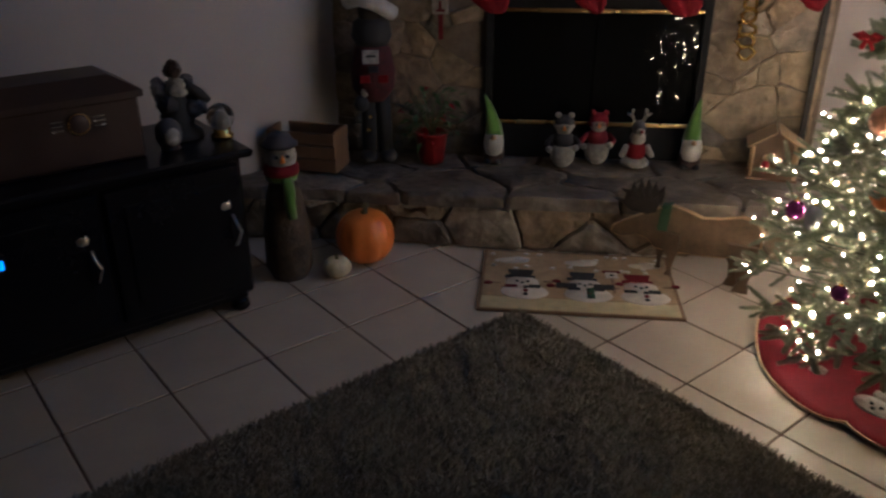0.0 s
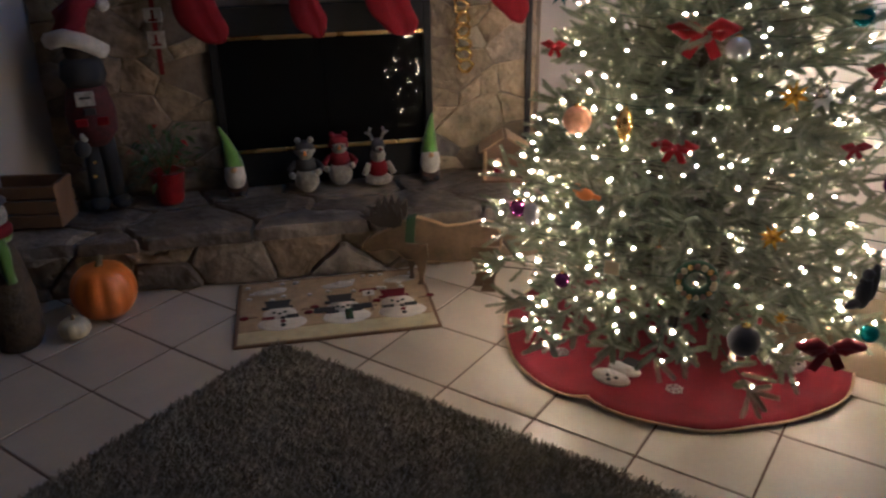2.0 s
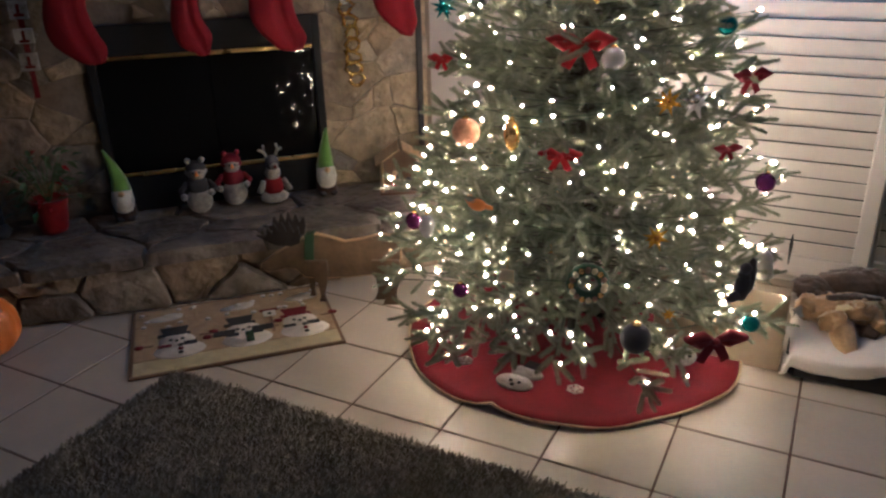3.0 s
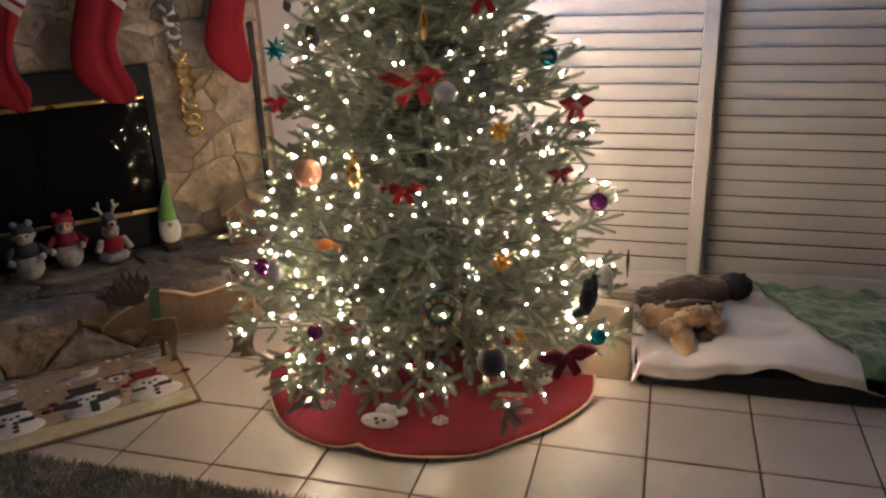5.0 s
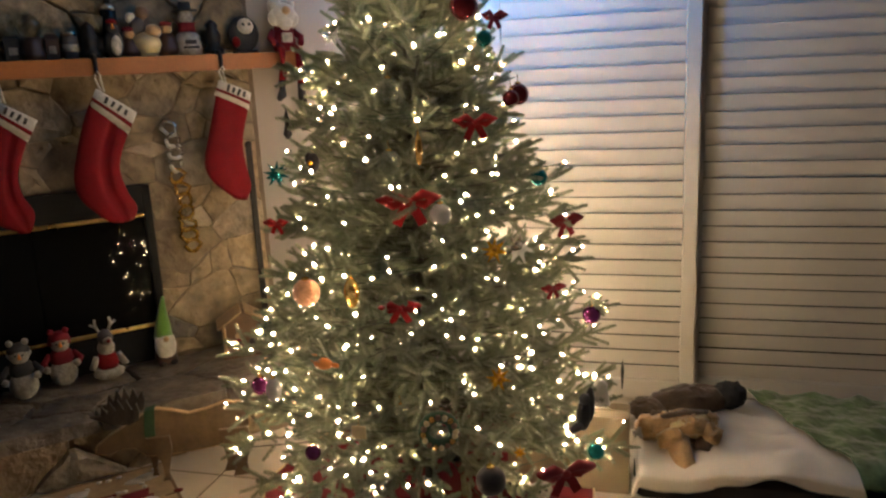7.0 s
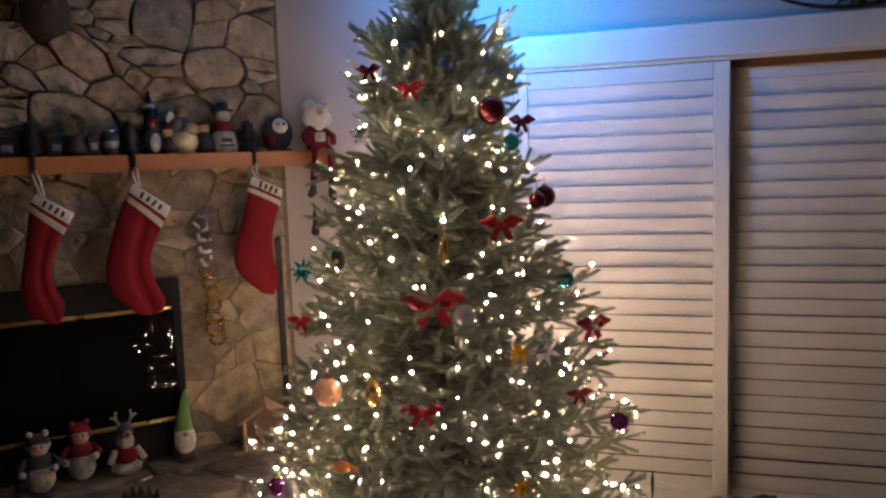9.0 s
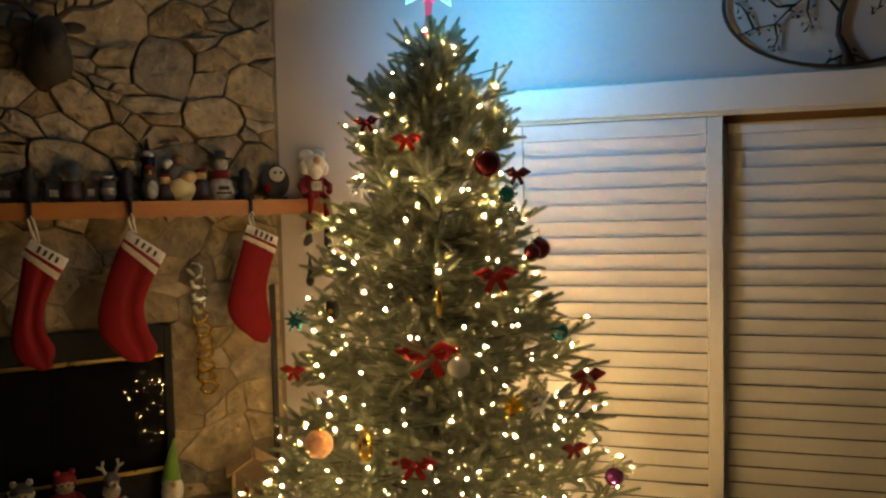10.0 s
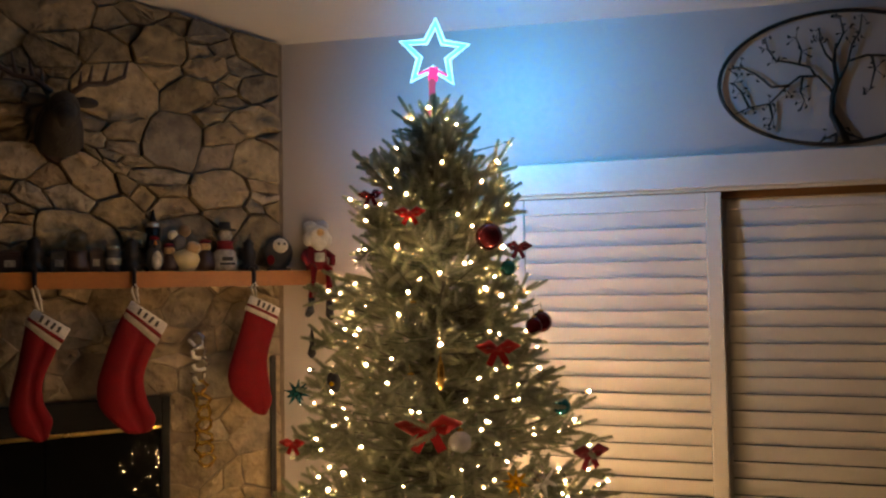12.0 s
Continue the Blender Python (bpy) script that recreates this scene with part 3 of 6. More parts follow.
glow = bpy.data.lights.new("star_lamp", "AREA")
glow.shape, glow.size, glow.energy, glow.color, glow.spread = "DISK", 0.06, 12.0, (0.0, 0.42, 1.0), radians(120)
lamp = new("star_lamp", glow)
lamp.parent = topper
lamp.matrix_basis = topper.matrix_basis.inverted() @ look((TX + 0.03, TY - 0.02, 2.425), (1.66, -1.05, 2.40))
halo = bpy.data.lights.new("star_halo", "POINT")
halo.energy, halo.color, halo.shadow_soft_size = 9.5, (0.05, 0.46, 1.0), 0.05
lamp = new("star_halo", halo)
lamp.parent = topper
lamp.matrix_basis = topper.matrix_basis.inverted() @ pose(TX - 0.06, TY - 0.04, 2.425)

# ---- shag rug ----
RX1, RY1, RX0, RY0 = -0.115, 0.345, -2.35, -2.7
rug = thing("rug", pose(0, 0, 0), "grey-brown shag rug lying on the tiles", "rug")
outline = []
for cx, cy, a0 in ((RX1 - 0.05, RY1 - 0.05, 0), (RX0 + 0.05, RY1 - 0.05, 90), (RX0 + 0.05, RY0 + 0.05, 180), (RX1 - 0.05, RY0 + 0.05, 270)):
    outline += [(cx + 0.05 * math.cos(radians(a0 + k * 30)), cy + 0.05 * math.sin(radians(a0 + k * 30))) for k in range(4)]
n = len(outline)
part("backing", Shape().add([(x, y, h) for h in (0.002, 0.012) for x, y in outline],
                            [list(range(n))[::-1], [n + i for i in range(n)]] + [[i, (i + 1) % n, n + (i + 1) % n, n + i] for i in range(n)], RUG), rug)
K = 300000
px, py = R.uniform(RX0, RX1 + 0.004, K), R.uniform(RY0, RY1 + 0.004, K)
near = (px > -1.95) & (py > -1.5) | (R.uniform(0, 1, K) < 0.5)
px, py = px[near], py[near]
K = len(px)
base = np.stack([px, py, np.full(K, 0.011)], 1)
ang = R.uniform(0, 6.28, K) * 0.9 + 3.0 * np.sin(px * 5.1 + np.cos(py * 4.3) * 2) + 1.3 * np.sin(py * 7.7)
lean = R.uniform(0.3, 1.1, K)
L = R.uniform(0.012, 0.024, K)
tipv = base + np.stack([np.cos(ang) * lean, np.sin(ang) * lean, np.ones(K)], 1) / np.sqrt(1 + lean ** 2)[:, None] * L[:, None]
sd = np.stack([-np.sin(ang + 0.6), np.cos(ang + 0.6), np.zeros(K)], 1) * 0.0021
V = np.stack([base - sd, base + sd, tipv + sd * 0.5, tipv - sd * 0.5], 1).reshape(-1, 3)
F = np.arange(len(V)).reshape(-1, 4)
pile = bpy.data.meshes.new("pile")
pile.from_pydata(V.tolist(), [], F.tolist())
pile.materials.append(RUG)
part("pile", pile, rug, "deep tousled wool pile", kind="stuff")


# ---- more materials ----
RED = mat("red_felt", (0.118, 0.0035, 0.006), 0.95, var=0.25, scale=14, bump=0.3, bscale=220, spec=0.2)
DEEPRED = mat("deep_red_cloth", (0.115, 0.007, 0.013), 0.9, var=0.3, scale=10, bump=0.3, bscale=160, spec=0.25)
RIBBON = mat("red_ribbon", (0.22, 0.006, 0.009), 0.8, var=0.35, scale=20, bump=0.4, bscale=150, spec=0.25)
PLUSHW = mat("white_plush", (0.38, 0.355, 0.32), 0.95, var=0.22, scale=30, bump=0.8, bscale=160, sheen=0.6)
# Darker copy of white_plush: weaker light is put into its colour.
DOLLW = mat("dimmed_white_plush", (0.21, 0.195, 0.175), 0.95, var=0.45, scale=40, bump=0.8, bscale=160, sheen=0.3)
SHEET = mat("white_cotton", (0.58, 0.525, 0.48), 0.9, var=0.1, scale=6, bump=0.3, bscale=120, sheen=0.2)
CERAMIC = mat("white_ceramic", (0.27, 0.255, 0.24), 0.25, var=0.55, scale=38, bump=0.03)
CREAM = mat("cream_glaze", (0.46, 0.37, 0.20), 0.35, var=0.2, scale=20, bump=0.05)
INK = mat("black_print", (0.015, 0.013, 0.013), 0.8)
COAL = mat("black_felt", (0.018, 0.018, 0.02), 0.9, var=0.3, scale=20, bump=0.3)
LIME = mat("lime_felt", (0.085, 0.19, 0.02), 0.9, var=0.2, scale=20, bump=0.3, bscale=200, sheen=0.4)
MOSS = mat("dark_green_cloth", (0.02, 0.06, 0.025), 0.85, var=0.4, scale=30, bump=0.4)
LEAF = mat("plant_leaf", (0.035, 0.075, 0.02), 0.5, var=0.4, scale=25, bump=0.1)
BROWN = mat("brown_wood", (0.13, 0.075, 0.04), 0.6, var=0.35, scale=10, bump=0.3)
PINEW = mat("pale_wood", (0.34, 0.22, 0.11), 0.6, var=0.3, scale=9, bump=0.25, bscale=45)
MOOSEW = mat("weathered_wood", (0.105, 0.068, 0.036), 0.6, var=0.6, scale=10, bump=0.3, bscale=45)
BASKETW = mat("brown_wicker", (0.05, 0.034, 0.02), 0.75, var=0.6, scale=26, bump=0.9, bscale=70)
PLAID = mat("dark_plaid", (0.045, 0.006, 0.008), 0.95, var=0.8, scale=28, bump=0.4, bscale=120)
FUR = mat("brown_fur", (0.055, 0.035, 0.025), 0.95, var=0.5, scale=30, bump=0.9, bscale=130, sheen=0.3)
DARKFUR = mat("dark_fur", (0.022, 0.016, 0.012), 0.95, var=0.4, scale=30, bump=0.9, bscale=130)
TANFUR = mat("tan_fur", (0.34, 0.21, 0.10), 0.95, var=0.4, scale=22, bump=0.8, bscale=120, sheen=0.4)
CONSOLE = mat("black_lacquer", (0.005, 0.005, 0.007), 0.24, var=0.3, scale=5, bump=0.04, spec=0.22)
CHESTW = mat("dark_mahogany", (0.026, 0.011, 0.008), 0.45, var=0.4, scale=6, bump=0.1)
SILVER = mat("silver_metal", (0.62, 0.60, 0.57), 0.28, metal=1.0, var=0.2, bump=0.05)
GOLD = mat("gold_metal", (0.80, 0.55, 0.16), 0.22, metal=1.0, var=0.2, bump=0.05)
CARD = mat("tan_cardboard", (0.20, 0.155, 0.10), 0.85, var=0.12, scale=5, bump=0.1, bscale=50)
BEDBASE = mat("black_bed_cloth", (0.012, 0.011, 0.013), 0.95, var=0.3, scale=10, bump=0.4)
GREEN = mat("green_fleece", (0.085, 0.14, 0.055), 0.95, var=0.7, scale=14, bump=0.8, bscale=60, sheen=0.5)
ORANGE = mat("pumpkin_skin", (0.60, 0.16, 0.015), 0.45, var=0.18, scale=12, bump=0.1, bscale=40)
PALEPUMP = mat("pale_pumpkin", (0.58, 0.50, 0.33), 0.5, var=0.2, scale=16, bump=0.1)
STEMM = mat("dry_stem", (0.16, 0.13, 0.06), 0.9)
MATC = mat("coir_mat", (0.30, 0.215, 0.125), 0.95, var=0.3, scale=20, bump=0.8, bscale=260)
MATB = mat("mat_band", (0.40, 0.34, 0.20), 0.95, var=0.25, scale=20, bump=0.8, bscale=260)
MATWHITE = mat("white_coir", (0.50, 0.455, 0.40), 0.95, var=0.2, scale=30, bump=0.8, bscale=260)
MATEDGE = mat("mat_edge", (0.15, 0.09, 0.05), 0.95, bump=0.3)
POT = mat("red_foil", (0.20, 0.012, 0.012), 0.35, metal=0.3, var=0.3, scale=20, bump=0.3, bscale=60)
GLASS = mat("clear_glass", (0.95, 0.97, 0.97), 0.03, var=0.02, bump=0.0, trans=1.0)
IRON = mat("wrought_iron", (0.012, 0.010, 0.010), 0.55, metal=0.5, var=0.3, bump=0.2)
NOSE = mat("orange_felt", (0.65, 0.20, 0.02), 0.8)
GREYC = mat("grey_cloth", (0.045, 0.042, 0.05), 0.9, var=0.3, scale=15, bump=0.3)
BLUELED = glow_mat("blue_display", (0.05, 0.30, 1.0), 1.6)


def figure(name, m, label, category, pieces, group="", shaggy=0.0):
    """A figurine as one mesh: pieces of ("ball", c, r, mat), ("turn", profile, at, mat), ("box", c, s, mat), ("tube", pts, r, mat)."""
    s = Shape()
    for kind, a, b, material in pieces:
        if kind == "ball":
            s.ball(a, b, material, 30 if shaggy else 12)
        elif kind == "turn":
            s.lathe(a, material, 14, Matrix.Translation(b))
        elif kind == "box":
            s.box(a, b, material, 0.003)
        else:
            s.tube(a, b, material, 7)
    if shaggy:
        s.v = [tuple(Vector(p) + (noise.noise_vector(Vector(p) * 38) + 0.7 * noise.noise_vector(Vector(p) * 90)) * shaggy) for p in s.v]
    return thing(name, m, label, category, s, group)


# ---- tree skirt ----
skirt = thing("tree_skirt", pose(TX, TY + 0.01, 0), "round red felt tree skirt with white piping on the tiles", "tree skirt")


def skirt_edge(a):
    return 0.632 + 0.010 * math.sin(3 * a + 0.5) + 0.007 * math.sin(7 * a + 2) - 0.03 * math.exp(-((a - 3.02) / 0.05) ** 2)


def skirt_z(a, k):
    return 0.009 + 0.012 * (1 - k) + 0.005 * (1 + math.sin(6 * a + 1.5 * k)) * k + 0.003 * math.sin(15 * a) * k * k


v, f, na, nr = [], [], 96, 12
for lay in (0.0, -0.005):
    for j in range(nr + 1):
        k = j / nr
        for i in range(na):
            a = 2 * math.pi * i / na
            r = 0.03 + (skirt_edge(a) - 0.03) * k
            v.append((r * math.cos(a), r * math.sin(a), skirt_z(a, k) + lay))
for lay in (0, 1):
    o = lay * (nr + 1) * na
    f += [[o + j * na + i, o + j * na + (i + 1) % na, o + (j + 1) * na + (i + 1) % na, o + (j + 1) * na + i] for j in range(nr) for i in range(na)]
o = (nr + 1) * na
f += [[nr * na + i, nr * na + (i + 1) % na, o + nr * na + (i + 1) % na, o + nr * na + i] for i in range(na)]
part("cloth", Shape().add(v, f, DEEPRED, True), skirt, fix=False)
edge = [(skirt_edge(a) * math.cos(a), skirt_edge(a) * math.sin(a), skirt_z(a, 1) + 0.001) for a in [2 * math.pi * i / na for i in range(na)]]
part("piping", Shape().tube(edge, 0.0045, CREAM, 6, closed=True), skirt, "cream piping")


def snow_patch(x, y):
    a = math.atan2(y, x)
    s = Shape()
    s.lathe([(0.062, 0), (0.060, 0.006)], DOLLW, 18, sx=0.75, sy=1.1)
    s.lathe([(0.05, 0), (0.048, 0.006)], DOLLW, 16, Matrix.Translation((-0.075, 0.01, 0)), sx=0.8, sy=1.2)
    s.box((-0.125, 0.015, 0.004), (0.05, 0.07, 0.006), COAL, 0.002)
    for dx, dy in ((0.0, 0.018), (0.0, -0.014), (0.022, 0.002)):
        s.lathe([(0.008, 0.006), (0.006, 0.010)], COAL, 8, Matrix.Translation((dx, dy, 0)))
    part("snowman_patch", s, skirt, "white felt snowman patch", pose(x, y, skirt_z(a, 0.8) + 0.004, 0, 0, math.degrees(a)))


def flake_patch(x, y):
    s = Shape()
    for k in range(3):
        Rm = pose(0, 0, 0, 0, 0, 60 * k + 10)
        s.box((0, 0, 0.002), (0.062, 0.007, 0.004), DOLLW, 0.001, Rm)
        for sg in (-1, 1):
            s.box((sg * 0.022, 0, 0.0022), (0.006, 0.026, 0.004), DOLLW, 0.001, Rm)
    part("snowflake_patch", s, skirt, "white snowflake patch", pose(x, y, skirt_z(math.atan2(y, x), 0.8) + 0.005))


for x, y in ((-0.447, 0.054), (-0.02, -0.44)):
    snow_patch(x, y)
for x, y in ((-0.382, 0.275), (-0.397, -0.15), (-0.247, -0.341), (-0.25, 0.46)):
    flake_patch(x, y)

# ---- door mat with snowmen ----
door_mat = thing("door_mat", pose(0.246, 0.377, 0.0, 0, 0, -45), "tan door mat with three snowmen lying before the hearth", "door mat")
part("mat_base", Shape().box((0, 0, 0.007), (0.80, 0.545, 0.013), MATEDGE, 0.004), door_mat, "dark bound edge")
part("mat_field", Shape().box((0, 0.045, 0.013), (0.77, 0.42, 0.007), MATC, 0.003), door_mat, "tan coir field")
part("ground_band", Shape().box((0, -0.216, 0.013), (0.77, 0.096, 0.0074), MATB, 0.003), door_mat, "pale yellow band")


def disc(s, x, y, rx, ry, material, h=0.003):
    s.lathe([(1.0, 0.0), (0.97, h)], material, 14, pose(x, y, 0.0165) @ Matrix.Diagonal((rx, ry, 1, 1)), sx=1)


for cx, hat, scarf, wide in ((-0.225, COAL, DEEPRED, 0), (0.03, COAL, COAL, 1), (0.255, DEEPRED, COAL, 0)):
    s = Shape()
    disc(s, cx + 0.01, -0.125, 0.098, 0.062, MATWHITE)
    disc(s, cx, -0.045, 0.070, 0.052, MATWHITE, 0.0036)
    s.box((cx - 0.01, 0.006, 0.0185), (0.125, 0.020, 0.004), hat, 0.001)
    s.hull([(cx - 0.05 - 0.012 * k, 0.012 + 0.055 * k, z) for k in (0, 1) for z in (0.0172, 0.0206)] + [(cx + 0.035 + 0.012 * k, 0.012 + 0.055 * k, z) for k in (0, 1) for z in (0.0172, 0.0206)], hat)
    s.box((cx - 0.045, -0.083, 0.0195), (0.05, 0.022, 0.004), scarf, 0.001)
    s.box((cx + 0.05, -0.080, 0.0195), (0.05, 0.028, 0.004), COAL, 0.001)
    for k in range(3):
        disc(s, cx + 0.014, -0.088 - 0.030 * k, 0.011, 0.011, DEEPRED if k % 2 else COAL, 0.0056)
        disc(s, cx - 0.022 + 0.022 * k, -0.040 - 0.012 * (k == 1), 0.008, 0.008, COAL, 0.0056)
    if wide:
        for sg in (-1, 1):
            s.box((cx + sg * 0.075, -0.055, 0.0190), (0.085, 0.040, 0.004), COAL, 0.001)
        s.box((cx + 0.02, -0.115, 0.0200), (0.030, 0.085, 0.0042), MOSS, 0.001)
    for sg in (-1, 1):
        s.box((cx + sg * 0.115, -0.045 + 0.015 * sg, 0.0185), (0.055, 0.010, 0.003), BROWN, 0.001)
        disc(s, cx + sg * 0.14, -0.040 + 0.02 * sg, 0.018, 0.014, DEEPRED, 0.0040)
    part("snowman_motif", s, door_mat, "woven snowman with hat and scarf")
s = Shape()
s.box((0.145, -0.03, 0.0185), (0.012, 0.14, 0.003), BROWN, 0.001)
s.box((0.145, 0.055, 0.0185), (0.05, 0.05, 0.004), PLUSHW, 0.001)
s.box((0.145, 0.086, 0.019), (0.075, 0.016, 0.004), DEEPRED, 0.001)
disc(s, 0.145, 0.052, 0.009, 0.009, COAL, 0.006)
part("birdhouse_motif", s, door_mat, "woven birdhouse on a post")
rm = random.Random(5)
for k in range(26):
    s = Shape()
    if k < 3:
        disc(s, (-0.27, 0.02, 0.29)[k], 0.158, 0.070, 0.026, MATWHITE)
        disc(s, (-0.24, 0.05, 0.31)[k], 0.174, 0.045, 0.022, MATWHITE, 0.0034)
        part("cloud_motif", s, door_mat, "pale cloud")
    else:
        disc(s, rm.uniform(-0.36, 0.36), rm.uniform(0.07, 0.235), 0.011, 0.009, PLUSHW, 0.0045)
        part("snowflake_dot", s, door_mat)

# ---- pumpkins and the porch figure ----


def pumpkin(name, m, r, h, material, label, ribs=10):
    ob = thing(name, m, label, "pumpkin")
    v, f, n, k = [], [], 60, 12
    for j in range(k + 1):
        t = math.pi * j / k
        for i in range(n):
            a = 2 * math.pi * i / n
            g = 1 - 0.075 * abs(math.cos(ribs * a / 2)) ** 6 * math.sin(t) ** 0.5
            rr = r * max(0.02, math.sin(t)) ** 0.75 * g
            v.append((rr * math.cos(a), rr * math.sin(a), h / 2 - h / 2 * math.cos(t) * (0.93 if math.sin(t) < 0.4 else 1)))
    f = [[j * n + i, j * n + (i + 1) % n, (j + 1) * n + (i + 1) % n, (j + 1) * n + i] for j in range(k) for i in range(n)]
    part("skin", Shape().add(v, f, material, True), ob)
    part("stem", Shape().tube([(0, 0, h * 0.93), (r * 0.04, 0, h * 1.04), (r * 0.16, 0.0, h * 1.12)], [r * 0.16, r * 0.10, r * 0.11], STEMM, 7), ob, "dry stem")


pumpkin("pumpkin", pose(-0.308, 1.115, 0.001, 0, 0, 20), 0.128, 0.232, ORANGE, "large tall orange pumpkin standing beside the hearth")
pumpkin("small_pumpkin", pose(-0.487, 1.065, 0.001, 0, 0, 70), 0.060, 0.082, PALEPUMP, "small pale yellow pumpkin on the tiles", 8)
figure("snowman_figure", pose(-0.635, 1.20, 0, 0, 0, -20), "porch snowman on a tall brown basket with green scarf", "figurine", [
    ("turn", [(0.075, 0.0), (0.098, 0.05), (0.095, 0.22), (0.07, 0.37), (0.055, 0.42)], (0, 0, 0), BASKETW),
    ("ball", (0, 0, 0.525), (0.066, 0.066, 0.062), DOLLW), ("turn", [(0.06, 0.565), (0.074, 0.574), (0.074, 0.582), (0.055, 0.59), (0.045, 0.615)], (0, 0, 0), GREYC),
    ("turn", [(0.07, 0.455), (0.073, 0.48), (0.06, 0.50)], (0, 0, 0), DEEPRED), ("tube", [(0.01, -0.06, 0.45), (0.016, -0.078, 0.40), (0.012, -0.084, 0.34), (0.02, -0.092, 0.29)], [0.022, 0.024, 0.022, 0.018], LIME), ("turn", [(0.062, 0.43), (0.068, 0.45), (0.06, 0.465)], (0, 0, 0), LIME),
    ("ball", (-0.022, -0.060, 0.54), 0.008, COAL), ("ball", (0.022, -0.060, 0.54), 0.008, COAL), ("turn", [(0.011, 0), (0.002, 0.03)], (0, -0.07, 0.52), NOSE)])

# ---- black console and what stands on it ----
console = thing("console_cabinet", pose(-1.63, 1.0, 0), "long glossy black console cabinet with silver handles against the wall", "cabinet")
part("body", Shape().box((0, 0.26, 0.35), (1.50, 0.48, 0.55), CONSOLE, 0.012), console)
part("top", Shape().box((0, 0.245, 0.641), (1.57, 0.53, 0.032), CONSOLE, 0.010), console, "overhanging black top")
part("plinth", Shape().box((0, 0.26, 0.075), (1.46, 0.44, 0.05), CONSOLE, 0.006), console)
for x in (-0.7, 0.7):
    for y in (0.06, 0.46):
        part("foot", Shape().lathe([(0.022, 0), (0.036, 0.014), (0.034, 0.036), (0.02, 0.055)], CONSOLE, 12, Matrix.Translation((x, y, 0))), console, "round black foot")
for i in range(3):
    cx = -0.495 + 0.495 * i
    dr = part("door", Shape().box((cx, 0.012, 0.36), (0.475, 0.02, 0.49), CONSOLE, 0.006), console)
    part("panel", Shape().box((cx, 0.0, 0.36), (0.36, 0.012, 0.37), CONSOLE, 0.006), dr, "raised black panel")
    part("handle", Shape().tube([(cx + 0.19, -0.004, 0.30), (cx + 0.19, -0.026, 0.32), (cx + 0.205, -0.03, 0.36), (cx + 0.19, -0.026, 0.40), (cx + 0.19, -0.004, 0.42)], 0.006, SILVER, 7), dr, "curved silver handle")
    part("escutcheon", Shape().lathe([(0.026, 0), (0.022, 0.006), (0.010, 0.010)], SILVER, 12, pose(cx + 0.165, 0.002, 0.46, 90)), dr, "silver rosette")
disp = thing("display_box", pose(-1.75, 0.975, 0.40), "small black device with a lit blue display on the console front", "device")
part("case", Shape().box((0, 0.004, 0.055), (0.12, 0.016, 0.075), CONSOLE, 0.004), disp)
part("display", Shape().box((0.04, -0.006, 0.06), (0.022, 0.004, 0.03), BLUELED, 0.001), disp, "glowing blue digits")

chest = thing("wooden_chest", pose(-1.50, 1.26, 0.657), "dark mahogany chest with brass fittings standing on the console", "chest")
part("body", Shape().box((0, 0, 0.105), (0.66, 0.26, 0.21), CHESTW, 0.008), chest)
lid = Shape().hull([(sx * a, sy * b, z) for sx in (-1, 1) for sy in (-1, 1) for a, b, z in ((0.345, 0.145, 0.21), (0.345, 0.145, 0.232), (0.26, 0.085, 0.285))], CHESTW)
part("lid", lid, chest, "sloped dark lid")
part("dial", Shape().lathe([(0.036, 0), (0.034, 0.008), (0.024, 0.012)], CHESTW, 20, pose(0.13, -0.13, 0.15, 90)), chest, "round dark dial")
part("dial_rim", Shape().tube([(0.13 + 0.034 * math.cos(k * 0.524), -0.139, 0.15 + 0.034 * math.sin(k * 0.524)) for k in range(12)], 0.002, BRASS, 5, closed=True), chest, "thin brass rim")
for sg in (-1, 1):
    for k in range(3):
        part("brass_slot", Shape().box((0.13 + sg * 0.066, -0.131, 0.135 + 0.015 * k), (0.036, 0.006, 0.005), SILVER, 0.001), chest, "bright metal slot")
figure("angel_figurine", pose(-0.99, 1.28, 0.657, 0, 0, 10), "dark angel figurine seated on a pedestal", "figurine", [
    ("turn", [(0.085, 0), (0.08, 0.02), (0.05, 0.04), (0.06, 0.08), (0.038, 0.14), (0.03, 0.2)], (0, 0, 0), COAL), ("ball", (0, -0.005, 0.245), (0.03, 0.03, 0.034), CHESTW),
    ("ball", (0.0, -0.012, 0.18), (0.036, 0.034, 0.045), DOLLW), ("ball", (-0.055, 0.01, 0.18), (0.03, 0.012, 0.05), GREYC), ("ball", (0.055, 0.01, 0.17), (0.035, 0.012, 0.05), GREYC),
    ("tube", [(0.02, -0.02, 0.20), (0.07, -0.03, 0.15), (0.11, -0.03, 0.12)], [0.02, 0.022, 0.012], COAL), ("ball", (0.05, -0.03, 0.10), (0.05, 0.04, 0.035), GREYC), ("ball", (-0.05, -0.02, 0.13), (0.035, 0.03, 0.03), COAL)], shaggy=0.010)
globe = thing("snow_globe", pose(-0.875, 1.17, 0.657), "glass snow globe on a gold base at the console's end", "snow globe")
part("base", Shape().lathe([(0.04, 0), (0.042, 0.012), (0.03, 0.02), (0.034, 0.035)], GOLD, 16), globe, "ribbed gold base")
part("globe", Shape().ball((0, 0, 0.078), 0.05, GLASS, 18), globe, "clear glass ball")
part("scene", Shape().ball((0, 0, 0.062), (0.022, 0.022, 0.03), PLUSHW, 10), globe, "tiny white figure")
